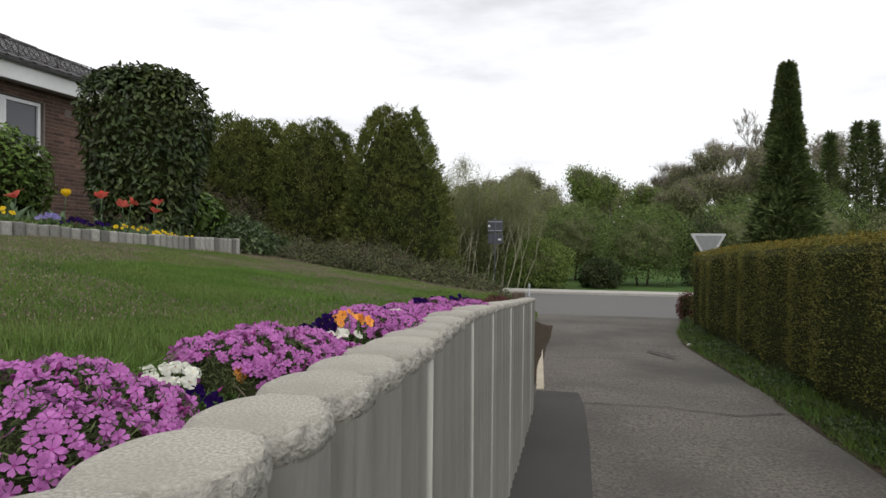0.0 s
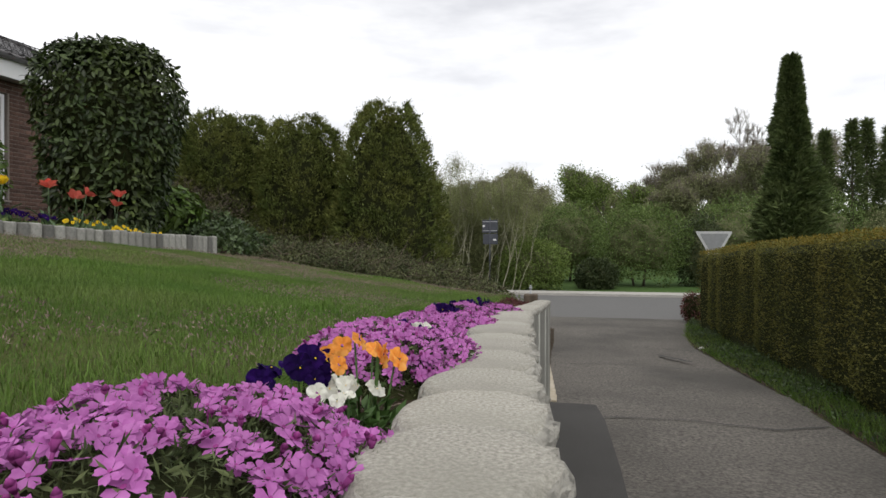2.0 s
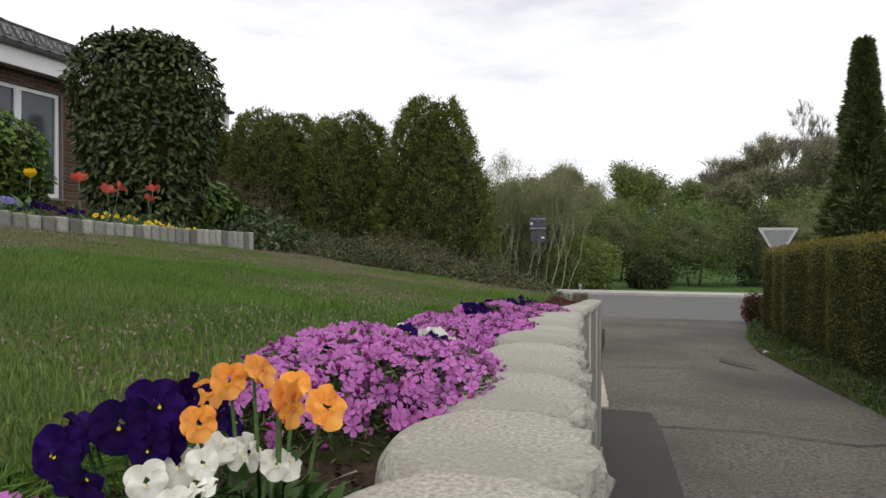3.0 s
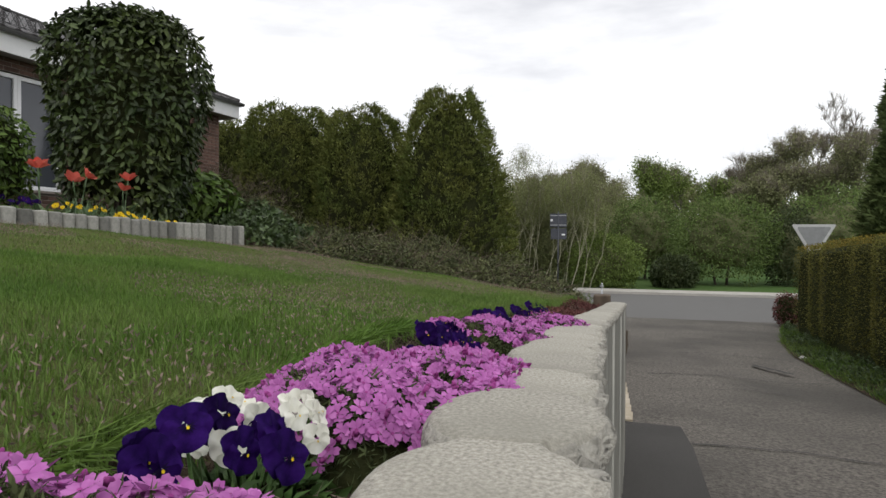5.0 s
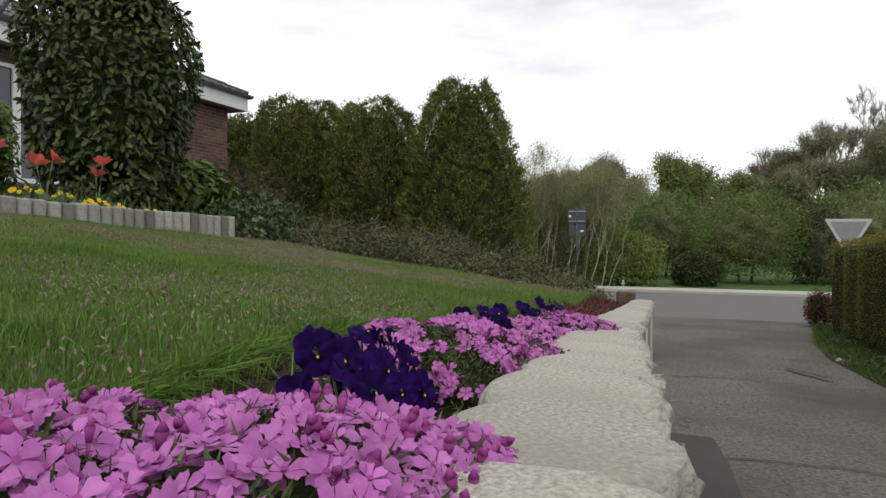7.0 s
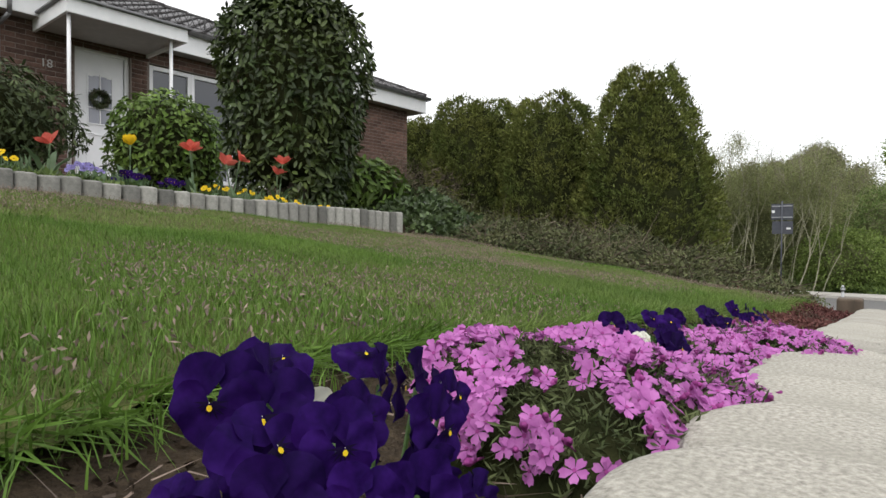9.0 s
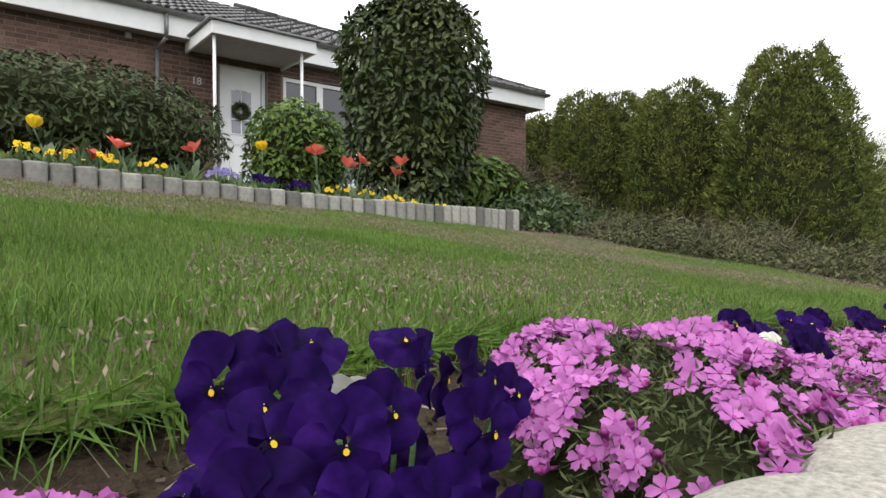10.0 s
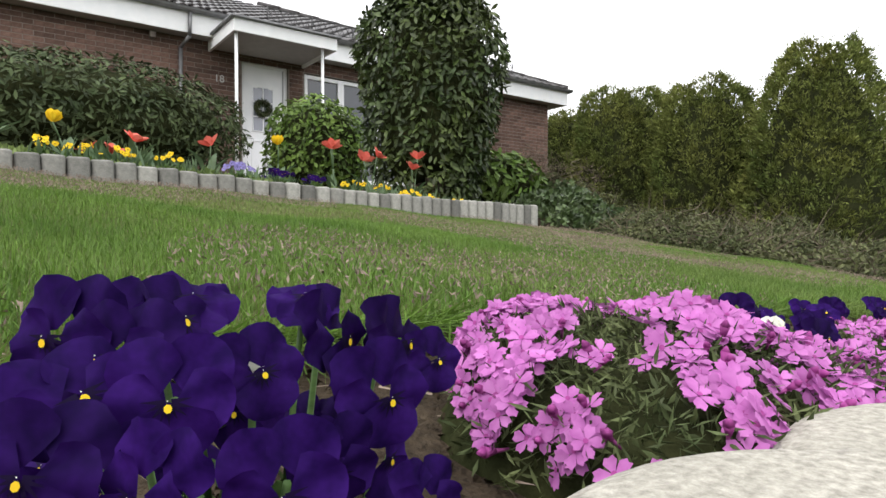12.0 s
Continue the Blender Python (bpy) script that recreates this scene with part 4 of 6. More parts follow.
# far end of the wall: post, rock and lamp
post = part("corner_post", box(bmesh.new(), -0.70, -0.56, 7.02, 7.16, -0.45, 0.92, 0.012), M_WOODPOST)
tagged(post, "short weathered wooden post at the wall's end", "post")
lampb = bmesh.new()
tube(lampb, (0, 0, -0.3), (0, 0, 0.16), 0.020, 0.020, 12)
tube(lampb, (0, 0, 0.16), (0, 0, 0.19), 0.034, 0.034, 12)
tube(lampb, (0, 0, 0.19), (0, 0, 0.24), 0.026, 0.014, 12)
glampt = thing("garden_lamp", pose(-0.964, 13.53, 0.36), "small grey garden lamp on a stake", "garden lamp")
part("lamp_body", lampb, M_GALV, glampt)
part("stake", tube(bmesh.new(), (0, 0, -1.3), (0, 0, -0.28), 0.012, 0.016, 8), M_IRON, glampt)
bm = bmesh.new()
for k in range(22):
    y0, y1 = 7.88 + 0.30 * k, 7.88 + 0.30 * k + 0.292
    box(bm, -0.47 - 0.055 * (y0 - 7.88), -0.375 - 0.055 * (y0 - 7.88), y0, y1, float(low(np.array(y0))) - 0.1, float(low(np.array(y0))) + 0.05, 0.006)
tagged(part("edge_strip", bm, M_STRIP), "pale tan edging strip along the drive", "edging", "", "structure")


# ---- clipped hedge on the other side of the drive ----
def hedge_top(y):
    return np.interp(y, (-3, 7, 13, 16.3), (1.90, 1.63, 1.46, 1.28))


hedge = thing("clipped_hedge", pose(3.5, 7.0, 0), "long clipped olive-brown hedge beside the drive", "hedge")
# hedge-shaped filling in M_SHADE, painting the shade behind the leaf layer
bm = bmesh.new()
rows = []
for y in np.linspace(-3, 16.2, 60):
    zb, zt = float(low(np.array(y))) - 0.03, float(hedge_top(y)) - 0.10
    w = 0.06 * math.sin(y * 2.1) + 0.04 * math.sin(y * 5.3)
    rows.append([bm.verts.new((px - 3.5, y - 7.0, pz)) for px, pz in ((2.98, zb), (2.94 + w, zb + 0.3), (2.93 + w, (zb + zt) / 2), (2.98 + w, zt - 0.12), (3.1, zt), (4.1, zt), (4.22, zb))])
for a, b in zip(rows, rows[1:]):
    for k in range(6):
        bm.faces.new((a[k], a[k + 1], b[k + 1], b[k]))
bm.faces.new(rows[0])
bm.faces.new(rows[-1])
part("inner_fill", bm, M_SHADE, hedge)
n = 62000
y = -1.0 + 17.35 * rng.random(n) ** 0.85
y = 16.35 - (y + 1.0)
u = rng.random(n)
zb, zt = low(y), hedge_top(y)
zz = zb + 0.06 + (zt - zb - 0.08) * u
wob = 0.06 * np.sin(y * 2.1) + 0.04 * np.sin(y * 5.3)
xx = 2.90 + wob + 0.08 * np.maximum(0, u - 0.9) * 10 * 0.5 + 0.14 * rng.random(n) ** 2 + 0.12 * np.maximum(0, 0.12 - u) * 8
front_p = np.stack([xx - 3.5, y - 7.0, zz], 1)
v1, f1 = leaves(front_p, np.tile((-1.0, 0, 0.5), (n, 1)), 0.036, 0.018, 0.7)
n2 = 16000
y2 = rng.uniform(-2, 16.3, n2)
p2 = np.stack([rng.uniform(2.92, 4.1, n2) - 3.5, y2 - 7.0, hedge_top(y2) - 0.07 * rng.random(n2) + lumpy(np.stack([y2, y2 * 0, y2 * 0], 1), 6, 0.015)], 1)
n3 = 6000
p3 = np.stack([rng.uniform(2.95, 4.15, n3) - 3.5, 16.2 + 0.14 * rng.random(n3) - 7.0, -0.6 + 1.85 * rng.random(n3)], 1)
v3, f3 = leaves(p3, np.tile((0, 1.0, 0.4), (n3, 1)), 0.045, 0.022, 0.7)
vv, ff = join([(v1, f1), (v3, f3)])
stuff("leaves", vv, ff, [L_HEDGE], hedge)
v2, f2 = leaves(p2, np.tile((-0.2, 0, 0.9), (n2, 1)), 0.045, 0.020, 0.6)
stuff("top_growth", v2, f2, [L_HEDGETOP], hedge, "yellowish new growth on the hedge top")

# verge of grass and weeds under the hedge
n = 30000
y = rng.uniform(-2, 18.0, n)
x0 = drive_right(y)
x = x0 - 0.03 + (2.98 - x0 + 0.1) * rng.random(n) ** 0.9
clump = 0.45 + 0.55 * (np.sin(y * 3.1) * np.sin(y * 1.7 + x * 4) > -0.15)
p = np.stack([x, y, low(y) - 0.01], 1)
tall_ = (np.sin(y * 2.3) + np.sin(y * 5.1 + 1)) > -0.3
p = p[tall_ | (rng.random(n) < 0.35)]
v1, f1 = leaves(p, np.tile((-0.2, 0, 1.0), (len(p), 1)), 0.17, 0.010, 0.5, 0, 0, "blade")
stuff("verge_grass", v1, f1, [M_BLADE], None, "rough grass and weeds at the hedge's foot", None, "stuff", "grass")
n = 15000
y = rng.uniform(-2, 17.5, n)
x = drive_right(y) + (3.0 - drive_right(y)) * rng.random(n)
p = np.stack([x, y, low(y) + 0.20 * rng.random(n) * np.clip(np.sin(y * 2.3) + np.sin(y * 5.7 + 2) + 0.6, 0.1, 1)], 1)
v1, f1 = leaves(p, np.tile((-0.3, 0, 0.8), (n, 1)), 0.05, 0.026, 0.7)
stuff("verge_weeds", v1, f1, [L_IVY], None, "leafy green weeds beside the drive", None, "stuff", "weeds")
vy = np.linspace(-14, 18.2, 80)
gu, gy = np.meshgrid(np.linspace(0, 1, 6), vy)
gx = drive_right(gy) - 0.05 + gu * (4.6 - drive_right(gy))
vi = (np.arange(79)[:, None] * 6 + np.arange(5)[None, :]).ravel()
tagged(new("verge_soil", mesh_np("verge_soil", np.stack([gx.ravel(), gy.ravel(), (low(gy) + 0.02 + 0.03 * gu).ravel()], 1), np.stack([vi, vi + 1, vi + 7, vi + 6], 1), [M_SOIL], smooth=True)), "dark soil strip under the hedge", "soil", "", "structure")


def stone(x, y, s, label):
    bm_ = bmesh.new()
    bmesh.ops.create_icosphere(bm_, subdivisions=3, radius=1)
    for v_ in bm_.verts:
        v_.co = Vector((v_.co.x * s, v_.co.y * s * 1.3, v_.co.z * s * 0.6)) * (1 + 0.18 * noise.noise(v_.co * 1.7 + Vector((x, y, 0))))
    ob = part("stone", bm_, M_STONE)
    ob.matrix_basis = pose(x, y, float(low(np.array(y))) + s * 0.35)
    return tagged(ob, label, "stone")


for x, y, s in ((2.52, 9.80, 0.055), (2.43, 8.9, 0.03), (2.35, 12.2, 0.035), (2.48, 7.9, 0.025), (2.26, 12.9, 0.06)):
    stone(x, y, s, "pale stone at the edge of the drive")


# ---- road signs ----
def bar(bm_, a, b, r=0.03):
    return tube(bm_, a, b, r, r, 12)


yt = thing("yield_sign", pose(3.50, 17.35, float(low(np.array(17.0))) - 0.02, 0, 0, 10), "back of a triangular give-way sign on a grey post", "road sign")
TOPZ = 2.45


def triangle(s, y0, y1):
    bm_ = bmesh.new()
    h = s * 0.866
    pts = []
    for cx, cz, a0 in ((-s / 2, 0, 90), (s / 2, 0, -30), (0, -h, 210)):
        inx, inz = (0 - cx) * 0.09, (-h / 3 - cz) * 0.09
        for q in range(5):
            a = radians(a0 - 30 + 60 + (120 - 30 * q) - 60)
            pts.append((cx + inx + 0.035 * math.cos(a), cz + inz + 0.035 * math.sin(a)))
    import_pts = sorted(pts, key=lambda p_: math.atan2(p_[1] + h / 3, p_[0]))
    f_ = bm_.faces.new([bm_.verts.new((px, y0, TOPZ + pz)) for px, pz in import_pts])
    r_ = bmesh.ops.extrude_face_region(bm_, geom=[f_])
    bmesh.ops.translate(bm_, verts=[v_ for v_ in r_["geom"] if isinstance(v_, bmesh.types.BMVert)], vec=(0, y1 - y0, 0))
    bmesh.ops.recalc_face_normals(bm_, faces=bm_.faces)
    return bm_


plate = part("sign_plate", triangle(0.93, 0.0, 0.02), M_SIGNRIM, yt, "pale grey rim of the sign's back")
tri = part("sign_field", triangle(0.70, -0.006, -0.002), M_SIGN, plate, "darker grey field")
tri.location.z = -0.064
bm = bmesh.new()
bar(bm, (0, 0.052, 0), (0, 0.052, TOPZ - 0.03))
part("post", bm, M_GALV, yt, "galvanised steel post")
bm = bmesh.new()
for dz in (-0.14, -0.50):
    box(bm, -0.045, 0.045, 0.021, 0.09, TOPZ + dz - 0.015, TOPZ + dz + 0.015, 0.003)
part("clamp", bm, M_GALV, yt)

zt = thing("direction_sign", pose(-3.05, 23.9, -0.70, 0, 0, 4), "dark back of a square road sign with crossed brackets", "road sign")
part("upper_plate", box(bmesh.new(), -0.30, 0.30, 0, 0.02, 2.62, 3.12, 0.004), M_SIGND, zt)
part("lower_plate", box(bmesh.new(), -0.27, 0.30, 0, 0.02, 2.18, 2.58, 0.004), M_SIGND, zt)
bm = bmesh.new()
bar(bm, (0, -0.05, 0), (0, -0.05, 3.2), 0.022)
part("post", bm, M_SIGND, zt)
for z in (2.70, 3.05):
    part("bracket", box(bmesh.new(), -0.28, 0.28, -0.022, -0.002, z - 0.015, z + 0.015), M_GALV, zt)
part("sticker", box(bmesh.new(), -0.28, -0.20, -0.006, -0.002, 2.84, 2.92), M_WHITE, zt, "small white sticker")
part("sticker", box(bmesh.new(), 0.12, 0.24, -0.006, -0.002, 2.32, 2.38), M_WHITE, zt, "small white sticker")


# ---- trees ----
def branches(segs, base, direction, length, radius, depth, r, spread=0.5, up=0.15, kids=(2, 3), tips=None, steps=3):
    """Grows a limb in a few bent steps, then forks."""
    p, d = Vector(base), Vector(direction).normalized()
    for s in range(steps):
        q = p + d * (length / steps)
        segs.append((p.copy(), q.copy(), radius * (1 - 0.3 * s / steps), radius * (1 - 0.3 * (s + 1) / steps)))
        p = q
        d = (d + Vector((r.gauss(0, 0.10), r.gauss(0, 0.10), r.gauss(0, 0.06) + up * 0.25))).normalized()
    if depth == 0:
        if tips is not None:
            tips.append((p, d))
        return
    for _ in range(r.randint(*kids)):
        nd = (d + Vector((r.gauss(0, spread), r.gauss(0, spread), r.gauss(0, spread * 0.5) + up))).normalized()
        branches(segs, p, nd, length * r.uniform(0.6, 0.85), radius * 0.62, depth - 1, r, spread, up, kids, tips, steps)


def tree_mesh(segs, sides=5):
    bm_ = bmesh.new()
    for a, b, r0, r1 in segs:
        tube(bm_, a, b, max(r0, 0.004), max(r1, 0.003), sides if r0 > 0.03 else 4, False)
    return bm_


def tree(name, x, y, z, h, radius, seed, leafm, nleaf, ln, wd, label, depth=5, bark=None, spread=0.5, crown=0.55, category="tree", lean=(0, 0, 1), trunk=0.28, kids=(2, 3), up=0.15, group="", twigs=0, twig_len=0.8, twig_w=0.03):
    r = random.Random(seed)
    t = thing(name, pose(x, y, z), label, category, group)
    segs, tips = [], []
    branches(segs, (0, 0, -0.2), lean, h * trunk, radius, depth, r, spread, up, kids, tips)
    part("trunk", tree_mesh(segs), bark or M_BARK, t)
    if nleaf:
        fine = [(a, b) for a, b, r0, _ in segs if r0 < radius * 0.34]
        fa, fb = np.array([a[:] for a, _ in fine]), np.array([b[:] for _, b in fine])
        k = rng.integers(0, len(fine), nleaf)
        pts = fa[k] + (fb - fa)[k] * rng.random((nleaf, 1)) + rng.normal(0, crown, (nleaf, 3))
        v_, f_ = leaves(pts, rng.normal(0, 1, (nleaf, 3)) + (0, 0, 0.3), ln, wd, 0.5)
        stuff("crown", v_, f_, [leafm], t)
    if twigs:
        fine = [(a, b) for a, b, r0, _ in segs if r0 < radius * 0.34]
        fa, fb = np.array([a[:] for a, _ in fine]), np.array([b[:] for _, b in fine])
        k = rng.integers(0, len(fine), twigs)
        v_, f_ = leaves(fa[k] + (fb - fa)[k] * rng.random((twigs, 1)), unit(fb - fa)[k], twig_len, twig_w, 0.35, 0, -0.15, "blade")
        stuff("twig_mass", v_, f_, [L_FINE], t)
    return t


GZ = -0.66
# columnar spruce behind the hedge
def conifer(name, x, y, z, h, r, n, material, label, ln=0.22, wd=0.05, seed=1.0, tiers=26, gap=0.0, sway=0.5):
    t = thing(name, pose(x, y, z), label, "conifer")
    part("trunk", tube(bmesh.new(), (0, 0, -0.1), (0, 0, h * 0.97), 0.14, 0.02, 10), M_BARK, t)
    u = rng.random(n) ** 0.8
    a = rng.uniform(0, math.tau, n)
    tier = 0.78 + 0.22 * (1 - (u * tiers % 1.0)) + lumpy(np.stack([np.cos(a) * 2, np.sin(a) * 2, u * tiers * 0.7], 1), 1.7, 0.34, seed) + lumpy(np.stack([np.cos(a) * 5, np.sin(a) * 5, u * tiers * 2.0], 1), 1.3, 0.2, seed)
    prof = np.interp(u, (0, 0.05, 0.3, 0.6, 0.85, 1.0), (0.95, 1.0, 0.80, 0.46, 0.17, 0.02))
    rad = r * prof * tier * (0.25 + 0.75 * rng.random(n) ** 0.45)
    p = np.stack([rad * np.cos(a), rad * np.sin(a), h * (0.02 + 0.98 * u) + 0.10 * rad], 1)
    v_, f_ = leaves(p, np.stack([np.cos(a), np.sin(a), 0.7 + 0 * a], 1), ln, wd, sway)
    stuff("foliage", v_, f_, [material], t)
    return t


conifer("columnar_conifer", 6.25, 20.2, GZ, 7.55, 1.10, 34000, L_SPRUCE, "tall narrow dark green conifer behind the hedge", 0.26, 0.06, 2.0, 18)
for x, y, h, r, s in ((15.2, 41, 10.0, 1.3, 3.0), (16.7, 41, 10.6, 1.4, 5.0), (17.7, 41.5, 10.7, 1.4, 8.0), (18.7, 41, 10.1, 1.4, 9.0)):
    t = conifer("spruce_tree", x, y, GZ, h * 0.9, r * 0.9, 3600, L_SPRUCE, "far dark spruce tree with gaps between branches", 0.45, 0.07, s, 12, 0.3, 0.8)

# leaning birches left of the road sign
random.seed(12)
for k in range(22):
    bx = -7.6 + 5.2 * (k / 21) + random.uniform(-.25, .25)
    by = 29.2 + random.uniform(-0.8, 1.6)
    tree("leaning_birch", bx, by, GZ - 0.05, 5.2 + random.uniform(-1.0, 0.6), 0.016 + random.uniform(0, .010), 100 + k, L_WILLOW, 2600, 0.065, 0.024, "thin pale leaning birch with sparse spring leaves", 4, M_PALEBARK, 0.30, 0.22,
         "tree", (0.16 + random.uniform(-.08, .14), 0, 1), 0.36, (2, 2), 0.35, "leaning birches", 150, 0.6, 0.010)
shrub("birch_undergrowth", (-5.2, 32.2, GZ), (3.3, 1.8, 2.7), 2.4, L_WILLOW, 26000, 0.14, 0.045, "green undergrowth behind the birches", "shrub", 2.2, 0.2, 2.5, 3.0, "", -1.0, 0.8, 0, 0.62, 0.45, L_WOODS)

# bushes along the far side of the road
for x, y, rx, ry, rz, m, n, s, lab in (
        (-1.7, 30.6, 1.6, 1.1, 1.35, L_SPRING, 5500, 1.0, "bright green bush by the road"), (1.35, 31.5, 0.95, 0.9, 0.82, L_DARK, 5000, 2.0, "round dark evergreen bush"),
        (3.7, 33.5, 2.4, 1.6, 2.05, L_GREEN, 8000, 3.0, "broad green bush at the meadow's edge"), (0.0, 36.5, 2.2, 1.6, 2.2, L_GREEN, 6500, 4.0, "tall green bush behind the path"),
        (6.6, 34.0, 1.2, 1.2, 2.0, L_DARK, 4500, 5.0, "dark conical evergreen beside the meadow"), (9.0, 35.5, 3.0, 2.0, 2.6, L_GREEN, 8000, 6.0, "wide green roadside thicket"),
        (12.5, 37.0, 3.4, 2.0, 3.0, L_GREEN, 7000, 7.0, "wide green roadside thicket"), (18.0, 36.0, 3.2, 2.0, 2.5, L_WOODS, 6500, 8.0, "olive thicket behind the hedge"), (23.0, 37.0, 3.5, 2.0, 2.6, L_WOODS, 6000, 8.5, "olive thicket behind the hedge"), (-12.5, 33.0, 3.6, 2.0, 2.6, L_WOODS, 6500, 9.0, "olive thicket behind the birches"), (-4.0, 37.0, 3.0, 2.0, 2.5, L_WOODS, 6500, 10.0, "olive thicket behind the birches")):
    lift = 0.55 if x in (0.0, 3.7) else 0.0
    t = shrub("roadside_bush", (x, y, GZ - 0.1), (rx, ry, rz), rz * 0.85 + lift, m, int(n * 1.6), 0.14, 0.060, lab, "bush", 2.1, 0.18, 3.0, s, "bushes beyond the road", -0.9, 0.8, 0.2, 0.62, 0.45, L_WOODS)
    if lift:
        part("trunk", tube(tube(bmesh.new(), (0.1, 0, 0), (0.25, 0, lift + 1.0), 0.07, 0.05, 8), (-0.35, 0.1, 0), (-0.6, 0, lift + 1.0), 0.06, 0.04, 8), M_BARK, t)
shrub("verge_bush", (3.15, 18.1, GZ), (0.30, 0.4, 0.42), 0.4, L_HEATH, 1500, 0.06, 0.025, "small reddish shrub by the sign post", "shrub", 2.0, 0.2, 4.0, 6.0)

# taller trees behind
for k, (x, y, h, m, nl, dep, cr, lab) in enumerate((
        (1.0, 52, 8.6, L_SPRING, 9000, 6, 0.5, "rounded tree in fresh spring leaf"), (4.5, 55, 8.9, L_SPRING, 8000, 6, 0.5, "rounded tree in fresh spring leaf"),
        (-3.5, 48, 8.3, L_WOODS, 5000, 6, 0.45, "half-bare tree with thin spring leaves"), (-7.5, 46, 8.0, L_WOODS, 4500, 6, 0.45, "half-bare tree with thin spring leaves"), (-12.0, 45, 8.0, L_WOODS, 4500, 6, 0.45, "half-bare tree with thin spring leaves"),
        (10.0, 58, 9.8, L_FINE, 300, 7, 0.45, "bare brown tree beyond the meadow"), (13.0, 56, 11.0, L_WOODS, 3500, 6, 0.45, "half-bare tree with thin spring leaves"),
        (16.5, 60, 14.2, L_FINE, 100, 7, 0.5, "tall bare tree with fine branches"), (19.5, 60, 14.0, L_FINE, 100, 7, 0.5, "tall bare tree with fine branches"), (8.5, 62, 9.5, L_FINE, 300, 7, 0.45, "bare brown tree beyond the meadow"), (7.5, 52, 7.6, L_WOODS, 6000, 6, 0.5, "half-bare tree with thin spring leaves"), (11.5, 53, 9.0, L_WOODS, 5000, 6, 0.5, "half-bare tree with thin spring leaves"), (15.0, 52, 9.5, L_WOODS, 5000, 6, 0.5, "half-bare tree with thin spring leaves"), (-1.2, 45, 6.6, L_WOODS, 6000, 6, 0.5, "half-bare tree with thin spring leaves"),
        (22.5, 58, 11.5, L_WOODS, 4000, 6, 0.45, "half-bare tree with thin spring leaves"), (27.0, 58, 11.0, L_WOODS, 4000, 6, 0.45, "half-bare tree with thin spring leaves"))):
    tree("woodland_tree", x, y, GZ, h, 0.20, 300 + k, m, int(nl * 1.5), 0.20, 0.10, lab, dep, M_TREEBARK, 0.44, cr * 0.75, "tree", (0, 0, 1), 0.27, (2, 3), 0.34, "", 8000, 0.8, 0.022)
n = 65000
x = rng.uniform(-32, 52, n)
y = 64 + 8 * rng.random(n)
top = 6.3 + 0.7 * np.sin(x * 0.13 + 1) + 0.7 * np.sin(x * 0.41) + 0.4 * np.sin(x * 1.7)
p = np.stack([x, y, GZ + np.maximum(1.0, top) * rng.random(n) ** 0.7], 1)
v1, f1 = leaves(p, rng.normal(0, 1, (n, 3)), 0.58, 0.29, 0.5)
stuff("far_woods", v1, f1, [L_WOODS], None, "distant mixed woodland behind the meadow", None, "stuff", "woods")


# ---- lawn grass ----
def grass(name, n, x_of, ymin, ymax, hh, ww, label, material, bias=1.0):
    """Bent blades in two joints each, rooted on the lawn."""
    y = ymin + (ymax - ymin) * rng.random(n)
    x = x_of(y, rng.random(n) ** bias)
    z = garden(x, y) + 0.012
    p = np.stack([x, y, z], 1)
    tall = hh * rng.uniform(0.55, 1.25, n) * (1 + 0.35 * lumpy(p, 2.3, 1.0, 1.0))
    a = rng.uniform(0, math.tau, n)
    lean = rng.uniform(0.1, 0.8, n)
    side = np.stack([np.cos(a + 1.57), np.sin(a + 1.57), 0 * a], 1) * ww * rng.uniform(0.6, 1.3, (n, 1))
    dirn = np.stack([np.cos(a) * lean, np.sin(a) * lean, 0 * a], 1)
    mid = p + dirn * tall[:, None] * 0.35 + np.stack([0 * a, 0 * a, tall * 0.6], 1)
    tip = p + dirn * tall[:, None] * 1.0 + np.stack([0 * a, 0 * a, tall * (1 - 0.25 * lean)], 1)
    v = np.stack([p - side, p + side, mid + side * 0.7, mid - side * 0.7, tip], 1).reshape(-1, 3)
    i = np.arange(n) * 5
    f = np.concatenate([np.stack([i, i + 1, i + 2], 1), np.stack([i, i + 2, i + 3], 1), np.stack([i + 3, i + 2, i + 4], 1)])
    return stuff(name, v, f, [material], None, label, None, "stuff", "grass")


def lawn_x(y, u):
    a, b = edge_x(y) + 0.02, rim(y) - lawn_gap(y) - 0.0
    return b + (a - b) * u


def edge_strip_x(y, u):
    b = rim(y) - lawn_gap(y)
    return b + 0.09 - 0.34 * u


grass("lawn_grass", 130000, lawn_x, 0.2, 6.8, 0.017, 0.0012, "fresh green lawn grass of uneven height", M_BLADE, 1.0)
grass("lawn_grass_front", 230000, lambda y, u: lawn_x(y, u * 0.48), 1.0, 4.8, 0.022, 0.00050, "fresh green lawn grass of uneven height", M_BLADE, 1.0)
grass("lawn_edge_grass", 24000, edge_strip_x, 0.2, 6.6, 0.034, 0.0008, "longer grass hanging over the lawn's edge", M_BLADE, 0.7)
n = 75000
y = rng.uniform(0.5, 6.7, n)
x = lawn_x(y, rng.random(n))
p = np.stack([x, y, garden(x, y) + rng.uniform(0.018, 0.040, n)], 1)
keep = lumpy(p * (1, 1, 0), 2.9, 1.0, 4.0) > -0.1
v1, f1 = leaves(p[keep], np.tile((0, 0, 1.0), (keep.sum(), 1)), 0.0095, 0.0030, 0.6)
stuff("seed_heads", v1, f1, [M_STRAW], None, "small brownish seed heads over the lawn", None, "stuff", "grass")
n = 9000
